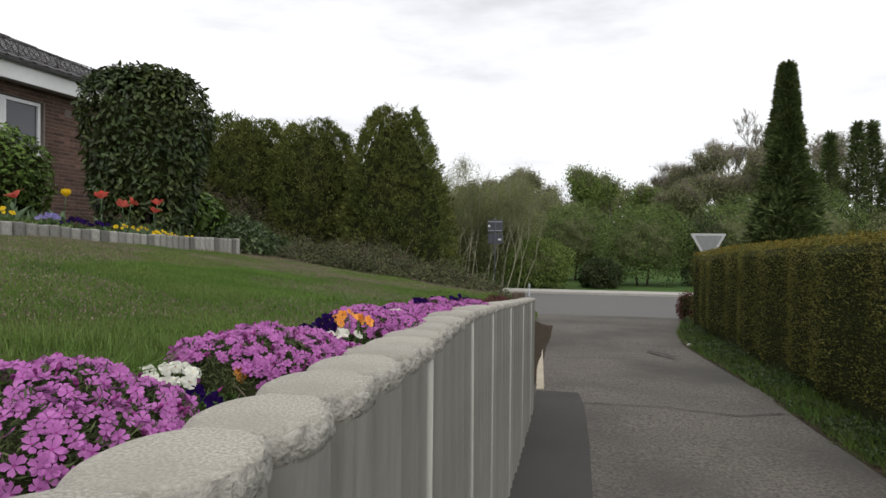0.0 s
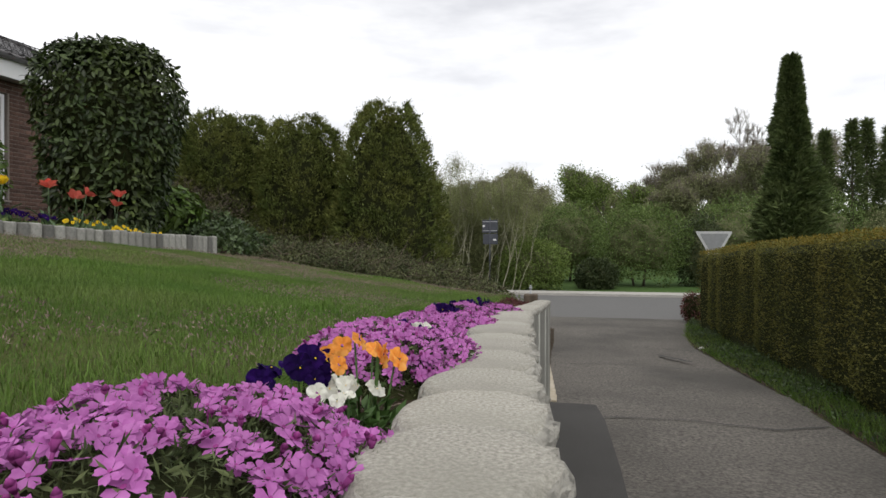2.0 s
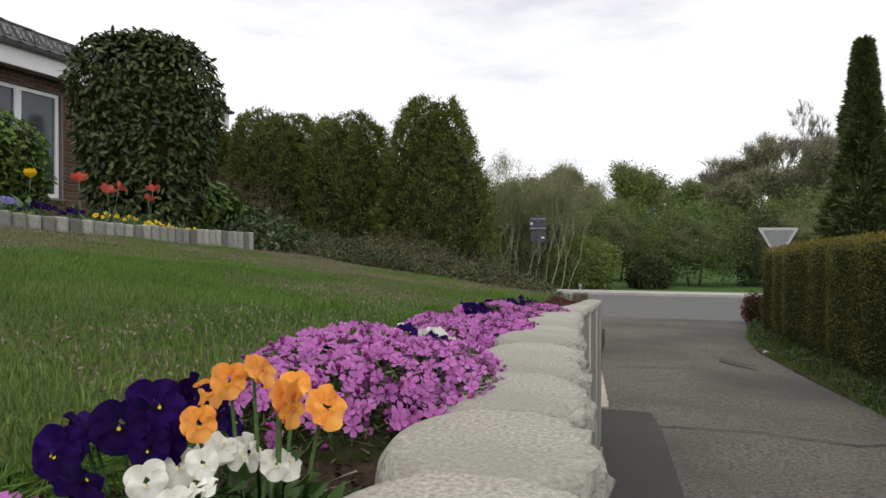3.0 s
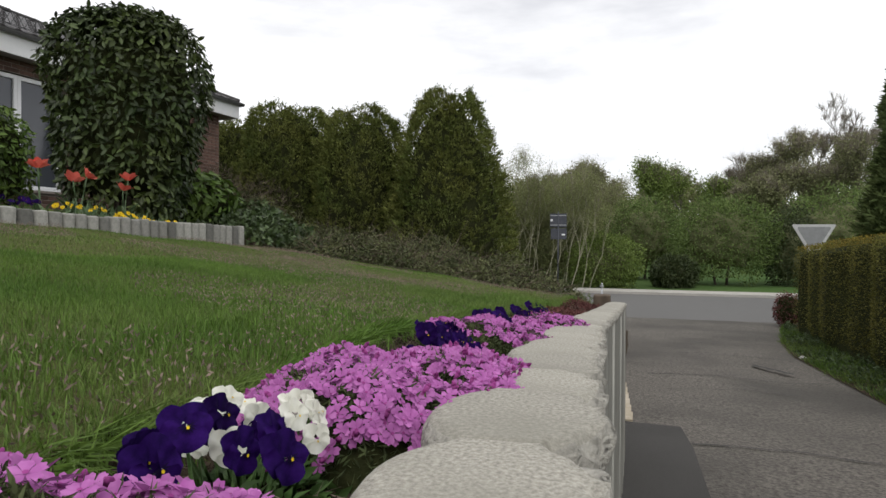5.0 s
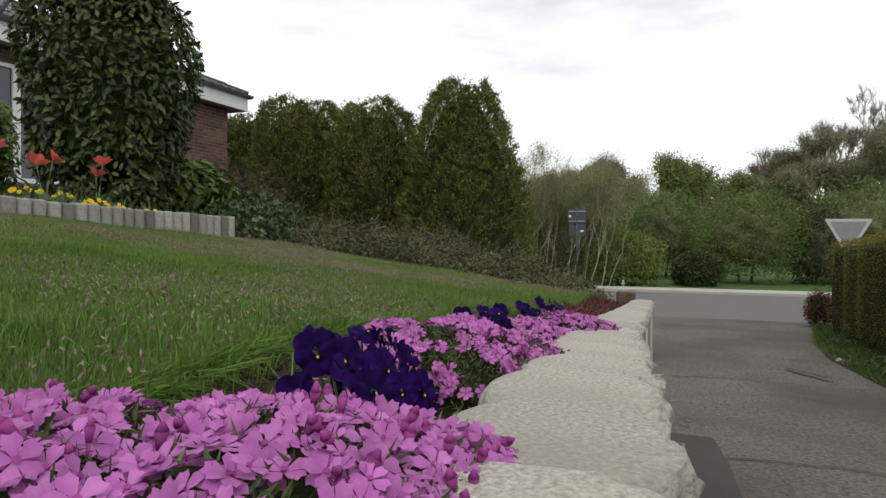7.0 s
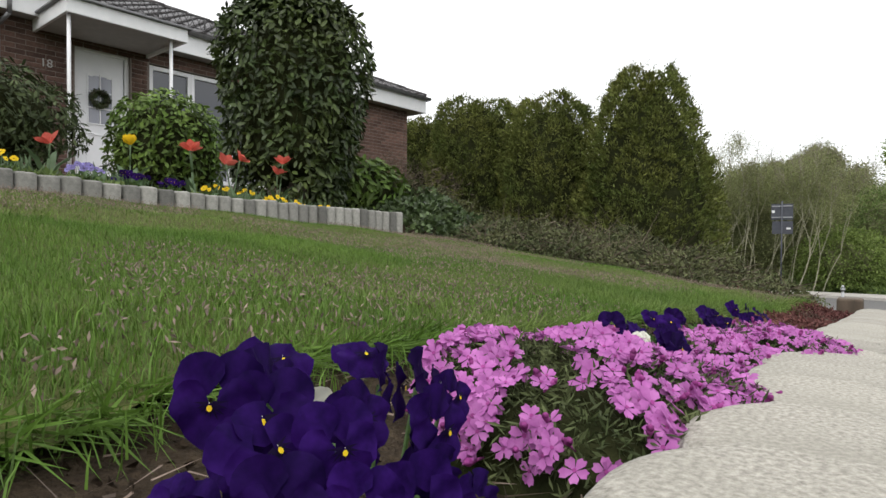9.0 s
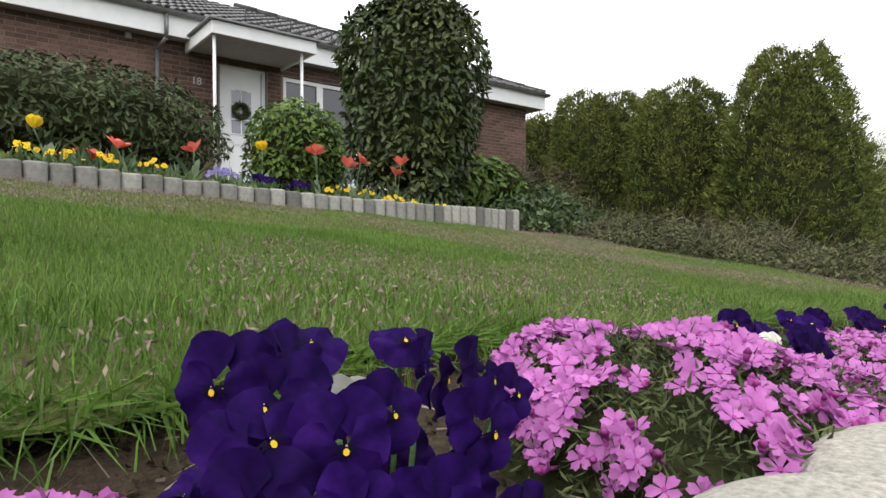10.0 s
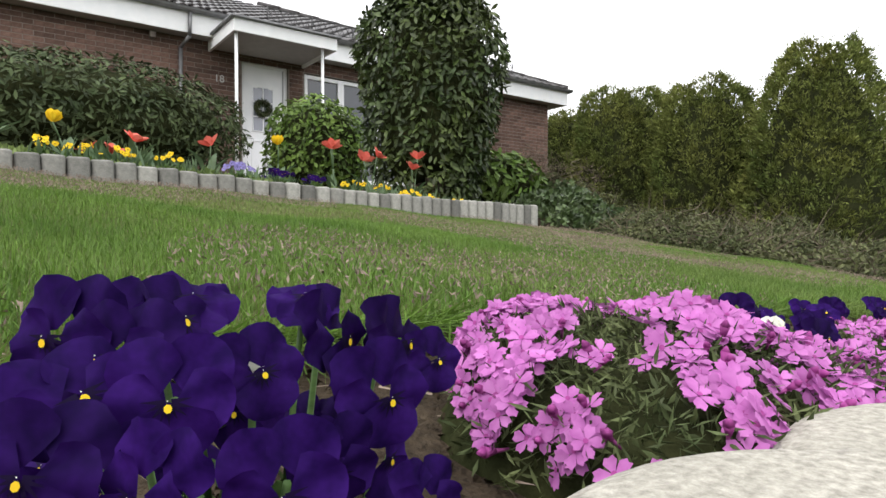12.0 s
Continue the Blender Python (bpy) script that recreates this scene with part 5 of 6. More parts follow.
y = rng.uniform(0.4, 6.4, n)
x = rim(y) - lawn_gap(y) - 0.02 + 0.05 * rng.random(n)
p = np.stack([x, y, garden(x - 0.04, y) + 0.012], 1)
v1, f1 = leaves(p, np.stack([0.9 + 0 * y, rng.normal(0, 0.4, n), 0.25 + 0 * y], 1), 0.055, 0.0028, 0.4, 0, 0.2, "blade")
stuff("overhanging_grass", v1, f1, [M_BLADE], None, "long grass blades lying over the soil", None, "stuff", "grass")
n = 9000
y = rng.uniform(0.4, 6.5, n)
x = rim(y) - 0.16 - (lawn_gap(y) - 0.15) * rng.random(n)
p = np.stack([x, y, garden(x, y) + 0.002], 1)
v1, f1 = leaves(p, rng.normal(0, 1, (n, 3)) + (0, 0, 0.4), 0.008, 0.007, 0.3)
stuff("soil_crumbs", v1, f1, [M_SOIL], None, "loose dark crumbs of garden soil", None, "stuff", "soil")
n = 2600
y = rng.uniform(0.4, 6.5, n)
x = rim(y) - 0.17 - (lawn_gap(y) - 0.15) * rng.random(n)
p = np.stack([x, y, garden(x, y) + 0.006], 1)
v1, f1 = leaves(p, np.stack([rng.normal(0, 1, n), rng.normal(0, 1, n), 0.12 + 0 * y], 1), 0.036, 0.0018, 0.3, 0, 0, "blade")
stuff("dry_litter", v1, f1, [M_STRAW], None, "dry straw and leaf litter on the soil", None, "stuff", "litter")


# ---- flowers ----
def mesh_of(name, bm, mats):
    me_ = bpy.data.meshes.new(name)
    bm.to_mesh(me_)
    bm.free()
    for m_ in mats:
        me_.materials.append(m_)
    return me_


def phlox_flower(seed, d=0.022):
    """Five notched petals round a small dark eye, facing +z."""
    r = random.Random(seed)
    bm_ = bmesh.new()
    for k in range(5):
        a = math.tau * k / 5 + r.uniform(-.08, .08)
        ca, sa = math.cos(a), math.sin(a)
        ln, cup = d / 2 * r.uniform(0.9, 1.1), r.uniform(-0.1, 0.35)

        def at(u, w, z):
            return bm_.verts.new((ca * u * ln - sa * w * ln, sa * u * ln + ca * w * ln, z * ln))
        b0, b1 = at(0.10, -0.07, 0), at(0.10, 0.07, 0)
        m0, mc, m1 = at(0.66, -0.37, 0.08 + cup * 0.5), at(0.62, 0, 0.02 + cup * 0.4), at(0.66, 0.37, 0.08 + cup * 0.5)
        t0, tc, t1 = at(1.02, -0.22, 0.02 + cup * 0.8), at(0.92, 0, 0.04 + cup * 0.7), at(1.02, 0.22, 0.02 + cup * 0.8)
        for f in ((b0, b1, m1, mc), (b0, mc, m0), (m0, mc, tc, t0), (mc, m1, t1, tc)):
            bm_.faces.new(f).smooth = True
    c = [bm_.verts.new((0.085 * d * math.cos(q * math.tau / 6), 0.085 * d * math.sin(q * math.tau / 6), 0.0012)) for q in range(6)]
    bm_.faces.new(c).material_index = 1
    return mesh_of("phlox_blossom", bm_, (P_PHLOX, P_PHLOXD))


def bud_mesh():
    bm_ = bmesh.new()
    tube(bm_, (0, 0, -0.012), (0, 0, 0), 0.0012, 0.0018, 5)
    tube(bm_, (0, 0, 0), (0, 0, 0.010), 0.0022, 0.0040, 6)
    tube(bm_, (0, 0, 0.010), (0, 0, 0.015), 0.0040, 0.001, 6)
    return mesh_of("phlox_bud", bm_, (P_PHLOXD,))


blossoms = [phlox_flower(s, 0.0172) for s in range(7)]
bud = bud_mesh()


def facing(p, d, spin=0.0, s=1.0):
    m = Vector(d).to_track_quat("Z", "Y").to_matrix().to_4x4() @ Matrix.Rotation(spin, 4, "Z") @ Matrix.Scale(s, 4)
    m.translation = Vector(p)
    return m


def phlox(cx, cy, rx, ry, h, count, seed, bare=0.0, label="cushion of pink creeping phlox in bloom"):
    """A low cushion of needle leaves with blossoms and buds over it."""
    r = random.Random(seed)
    z0 = on_bank(cx, cy)
    t = thing("creeping_phlox", pose(cx, cy, z0 - 0.01), label, "flowers", "phlox cushions along the wall")

    def top(x_, y_):
        q = np.clip(1 - (np.abs(x_ / rx) ** 2.3 + np.abs(y_ / ry) ** 2.3), 0, 1)
        pp = np.stack([x_ + cx, y_ + cy, 0 * x_], 1)
        return h * q ** 0.42 * (0.86 + lumpy(pp, 16, 0.16, seed) + lumpy(pp, 40, 0.06, seed)) + garden(x_ + cx, y_ + cy) - z0 + 0.01

    def spots(n_):
        a_, k_ = rng.uniform(0, math.tau, n_), np.sqrt(rng.random(n_))
        x_, y_ = rx * k_ * np.cos(a_), ry * k_ * np.sin(a_)
        return x_, y_

    x_, y_ = spots(int(17000 * rx * ry / 0.05))
    z_ = top(x_, y_)
    p_ = np.stack([x_, y_, z_ * (1 - 0.45 * rng.random(len(x_)) ** 1.5)], 1)
    o_ = np.stack([x_ / rx ** 2 * 0.12, y_ / ry ** 2 * 0.12, 0.45 + 0 * x_], 1)
    v_, f_ = leaves(p_, o_, 0.0125, 0.0024, 0.8)
    stuff("needle_foliage", v_, f_, [L_PHLOX], t)
    # sheet just below the cushion's top, dark to imitate shade under the needles
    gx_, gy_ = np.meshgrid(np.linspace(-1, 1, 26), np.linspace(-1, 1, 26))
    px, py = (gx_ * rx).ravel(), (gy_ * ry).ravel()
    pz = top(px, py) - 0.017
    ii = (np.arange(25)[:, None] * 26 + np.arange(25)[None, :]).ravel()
    stuff("inner_fill", np.stack([px, py, pz], 1), np.stack([ii, ii + 1, ii + 27, ii + 26], 1), [M_SHADE], t)
    count = int(count * 1.3)
    x_, y_ = spots(count)
    rim_a, rim_k = rng.uniform(0, math.tau, count * 2 // 5), rng.uniform(0.86, 0.998, count * 2 // 5)
    x_ = np.concatenate([x_, rx * rim_k * np.sign(np.cos(rim_a)) * np.abs(np.cos(rim_a)) ** (2 / 2.3)])
    y_ = np.concatenate([y_, ry * rim_k * np.sign(np.sin(rim_a)) * np.abs(np.sin(rim_a)) ** (2 / 2.3)])
    e = 0.004
    z_ = top(x_, y_)
    nx_, ny_ = -(top(x_ + e, y_) - z_) / e, -(top(x_, y_ + e) - z_) / e
    base_ = garden(x_ + cx, y_ + cy) - z0
    pp_ = np.stack([x_ + cx, y_ + cy, z_ * 2], 1)
    gaps = lumpy(pp_, 38, 0.6, seed) + lumpy(pp_, 85, 0.4, seed * 3.1)
    for k_ in range(len(x_)):
        low_side = 1 - min(1.0, (z_[k_] - base_[k_]) / (0.75 * h))
        if gaps[k_] < -0.72 + bare + 0.55 * low_side:
            continue
        nrm = Vector((max(-2.5, min(2.5, nx_[k_])), max(-2.5, min(2.5, ny_[k_])), 1.0)).normalized()
        d_ = (nrm + Vector((r.gauss(0.16, 0.42), r.gauss(-0.26, 0.42), r.gauss(0.05, 0.2)))).normalized()
        pos = Vector((x_[k_], y_[k_], z_[k_])) + nrm * r.uniform(0.001, 0.007)
        if r.random() < 0.10 + 0.22 * low_side:
            piece("bud", bud, t, facing(pos, d_, r.uniform(0, 6.28), r.uniform(0.5, 0.8)))
        else:
            piece("blossom", blossoms[r.randrange(7)], t, facing(pos, d_, r.uniform(0, 6.28), r.uniform(0.85, 1.15)))
    return t


for cx, cy, rx, ry, h, count, seed, bare in ((-0.56, 0.20, 0.13, 0.24, 0.085, 240, 1, 0.1), (-0.575, 0.70, 0.14, 0.20, 0.090, 330, 2, 0.1), (-0.590, 1.245, 0.155, 0.205, 0.095, 560, 3, 0.34), (-0.49, 1.30, 0.075, 0.10, 0.062, 110, 13, 0.0),
                                             (-0.595, 1.86, 0.155, 0.20, 0.092, 480, 4, 0.3), (-0.52, 1.80, 0.085, 0.11, 0.07, 110, 14, 0.0), (-0.620, 2.42, 0.165, 0.225, 0.096, 680, 5, 0.14), (-0.53, 2.52, 0.075, 0.10, 0.068, 110, 16, 0.0),
                                             (-0.655, 3.000, 0.145, 0.165, 0.096, 560, 6, 0.44), (-0.595, 3.08, 0.095, 0.12, 0.075, 160, 15, 0.3), (-0.615, 3.55, 0.14, 0.21, 0.085, 430, 7, 0.15)):
    phlox(cx, cy, rx, ry, h, count, seed, bare)


def pansy_flower(seed, petal, mask, d=0.05):
    """A pansy face: two upper, two side and one broad lower petal, dark whiskers and a yellow eye, facing +z with its top at +y."""
    r = random.Random(seed)
    bm_ = bmesh.new()

    def petal_fan(ax, ay, w, l, ang, z, mi):
        c = bm_.verts.new((ax, ay, z + 0.002))
        n_, lift = 13, r.uniform(-0.1, 0.22) * d
        phase, cx_, sx_ = r.uniform(0, 6.28), math.cos(ang), math.sin(ang)
        rings = []
        for k_ in (0.55, 0.86, 1.0):
            ring = []
            for q in range(n_):
                s_ = -2.0 + 4.0 * q / (n_ - 1)
                lx_, ly_ = k_ * w * math.sin(s_), k_ * l * (0.45 + 0.55 * math.cos(s_))
                wave = 0.06 * d * k_ ** 3 * math.sin(q * 1.05 + phase) + 0.02 * d * k_ ** 3 * math.sin(q * 2.7 + phase * 2)
                far_ = math.hypot(lx_, ly_) / (d / 2)
                ring.append(bm_.verts.new((ax + cx_ * lx_ - sx_ * ly_, ay + sx_ * lx_ + cx_ * ly_, z + wave + lift * 0.3 * far_ ** 2 - 0.10 * d * max(0, far_ - 0.75) ** 2 * 4)))
            rings.append(ring)
        for q in range(n_ - 1):
            fs_ = [bm_.faces.new((c, rings[0][q + 1], rings[0][q]))]
            fs_ += [bm_.faces.new((i_[q], i_[q + 1], o_[q + 1], o_[q])) for i_, o_ in zip(rings, rings[1:])]
            for f_ in fs_:
                f_.material_index, f_.smooth = mi, True
    u = d / 2
    petal_fan(-0.18 * u, 0.1 * u, 0.60 * u, 1.02 * u, radians(30), -0.004, 0)
    petal_fan(0.18 * u, 0.1 * u, 0.60 * u, 1.02 * u, radians(-30), -0.0055, 0)
    petal_fan(-0.10 * u, 0, 0.54 * u, 0.90 * u, radians(97), 0.0, 0)
    petal_fan(0.10 * u, 0, 0.54 * u, 0.90 * u, radians(-97), 0.001, 0)
    petal_fan(0, 0, 0.72 * u, 1.0 * u, radians(180), 0.003, 0)
    for k in range(9):
        a = radians(180 + (k - 4) * 24)
        l_ = u * r.uniform(0.28, 0.42)
        p0, p1 = Vector((-math.sin(a) * 0.05 * u, math.cos(a) * 0.05 * u, 0.0068)), Vector((-math.sin(a) * l_, math.cos(a) * l_, 0.0060))
        s_ = Vector((math.cos(a), math.sin(a), 0)) * 0.05 * u
        f_ = bm_.faces.new((bm_.verts.new(p0 - s_), bm_.verts.new(p0 + s_), bm_.verts.new(p1)))
        f_.material_index = 1
    eye = [bm_.verts.new((0.065 * u * math.cos(q * math.tau / 7), -0.09 * u + 0.075 * u * math.sin(q * math.tau / 7), 0.0078)) for q in range(7)]
    bm_.faces.new(eye).material_index = 2
    top = [bm_.verts.new((0.012 * u * math.cos(q * math.tau / 6), 0.03 * u + 0.012 * u * math.sin(q * math.tau / 6), 0.0080)) for q in range(6)]
    bm_.faces.new(top).material_index = 3
    bmesh.ops.recalc_face_normals(bm_, faces=bm_.faces)
    return mesh_of("pansy_blossom", bm_, (petal, mask, P_YELLOW, P_WHITE))


V_FLOWERS = [pansy_flower(s, P_PURPLE, P_PURPLE_D, 0.039) for s in range(5)]
O_FLOWERS = [pansy_flower(s + 9, P_ORANGE, P_ORANGE, 0.045) for s in range(3)]
W_FLOWERS = [pansy_flower(s + 19, P_WHITE, P_WHITE, 0.038) for s in range(3)]
Y_FLOWERS = [pansy_flower(s + 29, P_YELLOW, P_PURPLE_D, 0.034) for s in range(2)]
B_FLOWERS = [pansy_flower(s + 39, P_BLUE, P_PURPLE_D, 0.040) for s in range(2)]
VB_FLOWERS = [pansy_flower(s + 49, P_PURPLE, P_PURPLE_D, 0.040) for s in range(2)]


STEM = mesh_of("flower_stem", tube(bmesh.new(), (0, 0, 0), (0, 0, 1), 0.0014, 0.0012, 5), (L_PANSY,))


def pansy(cx, cy, r0, zlow, zhigh, count, flowers, seed, label, group, look_to=(0.7, -0.45, 0.35), size=1.0, spots=None):
    """A pansy plant: leafy base, thin stems, and blossoms mostly turned the same way."""
    r = random.Random(seed)
    z0 = on_bank(cx, cy)
    t = thing("pansy_plant", pose(cx, cy, z0 - 0.005), label, "flowers", group)
    n_ = int(420 * (r0 / 0.1) ** 2) + 60
    a_, k_ = rng.uniform(0, math.tau, n_), np.sqrt(rng.random(n_))
    p_ = np.stack([r0 * k_ * np.cos(a_), r0 * k_ * np.sin(a_), zlow * 0.9 * rng.random(n_) * (1.1 - k_)], 1)
    p_[:, 2] += garden(p_[:, 0] + cx, p_[:, 1] + cy) - z0
    v_, f_ = leaves(p_, np.stack([np.cos(a_), np.sin(a_), 0.7 + 0 * a_], 1), 0.020, 0.010, 0.5)
    stuff("leaves", v_, f_, [L_PANSY], t)
    for k in range(count):
        if spots and k < len(spots):
            x_, y_, z_ = spots[k][0], spots[k][1], spots[k][2] - z0 + 0.005
        else:
            a, q = r.uniform(0, math.tau), math.sqrt(r.random())
            x_, y_ = r0 * q * math.cos(a), r0 * q * math.sin(a)
            z_ = zlow + (zhigh - zlow) * (1 - 0.55 * q * q) * r.uniform(0.55, 1.0)
        d_ = Vector(look_to) + Vector((r.gauss(0, 0.35), r.gauss(0, 0.35), r.gauss(0, 0.22)))
        out_ = Vector((x_, y_, 0)) / max(r0, 1e-3)
        d_ = (d_.normalized() + out_ * 0.45).normalized()
        ups = Vector((0, 0, 1)) + Vector((r.gauss(0, 0.15), r.gauss(0, 0.15), 0))
        xax = ups.cross(d_).normalized()
        yax = d_.cross(xax)
        m_ = Matrix((xax, yax, d_)).transposed().to_4x4() @ Matrix.Scale(size * r.uniform(0.78, 1.18), 4)
        m_.translation = (x_, y_, z_)
        piece("blossom", flowers[r.randrange(len(flowers))], t, m_)
        foot, head_ = Vector((x_ * 0.5, y_ * 0.5, 0)), Vector((x_, y_, z_)) - d_ * 0.006
        piece("stem", STEM, t, facing(foot, head_ - foot) @ Matrix.Diagonal((1, 1, (head_ - foot).length, 1)))
    return t


G1 = "pansies along the wall"
# where the large clump carries its blossoms: along x and y from its root, and height above the datum
VIOLET_SPOTS = [(-0.015, -0.019, 1.221), (0.036, -0.033, 1.209), (0.017, -0.002, 1.208), (0.029, 0.036, 1.197), (0.059, -0.013, 1.188), (0.057, -0.044, 1.196), (0.051, 0.005, 1.187), (0.019, -0.051, 1.208), (-0.014, -0.05, 1.221), (-0.011, 0.028, 1.225), (0.005, 0.059, 1.209), (-0.031, -0.007, 1.225), (0.011, 0.073, 1.201), (0.041, -0.063, 1.199), (0.004, 0.032, 1.214), (0.004, -0.04, 1.215)]
pansy(-0.645, 0.98, 0.075, 0.012, 0.042, 22, W_FLOWERS, 1, "white pansies in a low clump by the wall", G1, size=0.52)
pansy(-0.575, 0.98, 0.05, 0.008, 0.025, 3, V_FLOWERS, 2, "few dark violet pansies on bare soil", G1, size=0.8)
pansy(-0.56, 1.063, 0.02, 0.025, 0.05, 1, O_FLOWERS, 14, "wilted orange pansy on bare soil", G1, size=0.7)
pansy(-0.535, 1.53, 0.048, 0.075, 0.108, 8, O_FLOWERS, 3, "orange pansies above the wall", G1, size=0.52)
pansy(-0.590, 1.505, 0.052, 0.050, 0.10, 18, V_FLOWERS, 4, "dark violet pansies beside the orange ones", G1, size=0.68)
pansy(-0.535, 1.49, 0.042, 0.045, 0.075, 11, W_FLOWERS, 5, "white pansies below the orange ones", G1, size=0.52)
pansy(-0.640, 2.165, 0.062, 0.050, 0.090, 22, W_FLOWERS, 6, "white pansies with violet ones between phlox", G1, size=0.62)
pansy(-0.625, 2.095, 0.075, 0.035, 0.092, 13, V_FLOWERS, 7, "dark violet pansies among white ones", G1, size=0.78)
pansy(-0.655, 2.700, 0.075, 0.0, 0.075, 27, V_FLOWERS, 8, "large clump of dark violet pansies with yellow eyes", G1, (0.82, -0.22, 0.18), 0.80, VIOLET_SPOTS)
pansy(-0.680, 2.712, 0.01, 0.070, 0.080, 1, W_FLOWERS, 9, "single white pansy inside the violet clump", G1, size=0.5)
pansy(-0.722, 3.28, 0.075, 0.055, 0.092, 12, V_FLOWERS, 10, "dark violet pansies behind the phlox", G1, size=0.9)
pansy(-0.683, 3.237, 0.02, 0.075, 0.085, 2, W_FLOWERS, 11, "small white pansy behind the phlox", G1, size=0.5)
pansy(-0.74, 3.62, 0.08, 0.05, 0.085, 9, V_FLOWERS, 12, "dark violet pansies at the lawn's edge", G1, size=0.9)
pansy(-0.74, 4.0, 0.08, 0.05, 0.085, 9, V_FLOWERS, 13, "dark violet pansies at the lawn's edge", G1, size=0.9)
cover("heather_strip", -0.80, -0.58, 3.9, 6.7, 3200, 0.09, 0.02, 0.006, L_HEATH, "low reddish heather on the planted strip", 2.0)


# ---- flower bed by the house ----
def tulip_head(seed, petal, spread, ln=0.075):
    r = random.Random(seed)
    bm_ = bmesh.new()
    for k in range(6):
        a = math.tau * k / 6 + r.uniform(-.1, .1)
        op = spread * r.uniform(0.8, 1.2) * (1.15 if k % 2 else 0.9)
        prev = None
        for u, w in ((0, 0.12), (0.3, 0.40), (0.6, 0.46), (0.85, 0.28), (1.0, 0.03)):
            rad = ln * (0.10 + math.sin(u * 2.2) * 0.34 + op * u * u)
            z_ = ln * u * (1 - 0.28 * op * u)
            c_, s_ = math.cos(a), math.sin(a)
            row = [bm_.verts.new((c_ * rad * (0.93 if q else 1) - s_ * w * ln * q, s_ * rad * (0.93 if q else 1) + c_ * w * ln * q, z_)) for q in (-1, 0, 1)]
            if prev:
                for q in (0, 1):
                    bm_.faces.new((prev[q], prev[q + 1], row[q + 1], row[q])).smooth = True
            prev = row
    return mesh_of("tulip_head", bm_, (petal,))


RED_HEADS = [tulip_head(s, P_RED, 0.80, 0.058) for s in range(3)]
YEL_HEADS = [tulip_head(s + 5, P_YELLOW, 0.12, 0.06) for s in range(2)]


def tulip(x_, y_, ztop, head, seed, label, tilt=(0.0, 0.0), twin=None):
    r = random.Random(seed)
    z0 = on_bank(x_, y_)
    t = thing("tulip", pose(x_, y_, z0 - 0.01), label, "flowers", "tulips in the bed")
    hts = [Vector((tilt[0], tilt[1], ztop - z0 - 0.05))] + ([Vector(twin)] if twin else [])
    for hp in hts:
        part("stem", tube(tube(bmesh.new(), (0, 0, 0), hp * 0.55 + Vector((0, 0, 0.01)), 0.005, 0.0045, 7), hp * 0.55 + Vector((0, 0, 0.01)), hp, 0.0045, 0.004, 7), L_TULIPLEAF, t)
        d_ = Vector((tilt[0] * 1.6 + r.uniform(-.2, .2), tilt[1] * 1.6 + r.uniform(-.2, .2), 0.35)).normalized()
        piece("flower_head", head, t, facing(hp, d_, r.uniform(0, 6)))
    for k in range(5):
        a = r.uniform(0, math.tau)
        bm_ = bmesh.new()
        prev = None
        ll = r.uniform(0.16, 0.26)
        for u, w in ((0, 0.3), (0.25, 0.9), (0.55, 1.0), (0.8, 0.6), (1.0, 0.05)):
            rad, z_ = ll * (0.12 + 0.5 * u * u), ll * (u - 0.30 * u * u)
            c_, s_ = math.cos(a), math.sin(a)
            row = [bm_.verts.new((c_ * rad - s_ * 0.022 * w * q, s_ * rad + c_ * 0.022 * w * q, z_ + 0.008 * abs(q))) for q in (-1, 0, 1)]
            if prev:
                for q in (0, 1):
                    bm_.faces.new((prev[q], prev[q + 1], row[q + 1], row[q])).smooth = True
            prev = row
        part("leaf", bm_, L_TULIPLEAF, t)
    return t


R_LAB, Y_LAB = "open coral-red tulip with broad grey-green leaves", "yellow tulip on a leaning stem"
tulip(-4.05, 4.69, 1.895, RED_HEADS[0], 1, R_LAB, (0.02, -0.03), (0.05, -0.06, 0.32))
tulip(-4.05, 4.97, 1.87, RED_HEADS[1], 2, R_LAB, (0.03, 0.04), (0.02, -0.06, 0.27))
tulip(-4.05, 5.35, 1.885, RED_HEADS[2], 3, R_LAB, (0.02, 0.03), (0.03, -0.03, 0.27))
tulip(-4.05, 3.85, 1.84, RED_HEADS[0], 4, R_LAB, (0.0, 0.01))
tulip(-4.05, 3.45, 1.82, RED_HEADS[1], 5, R_LAB, (0.02, 0.0))
tulip(-4.05, 3.34, 1.75, RED_HEADS[2], 6, R_LAB, (0.0, 0.0))
tulip(-4.05, 3.24, 1.74, RED_HEADS[0], 7, R_LAB, (0.02, 0.0))
tulip(-4.05, 3.14, 1.88, YEL_HEADS[0], 8, Y_LAB, (0.04, -0.07))
tulip(-4.05, 4.28, 1.88, YEL_HEADS[1], 9, Y_LAB, (0.05, -0.02))
for k, (x_, y_) in enumerate(((-4.0, 2.5), (-4.2, 2.1), (-4.2, 2.8))):
    tulip(x_, y_, 1.85, YEL_HEADS[k % 2], 20 + k, Y_LAB, (0.02, 0.02))

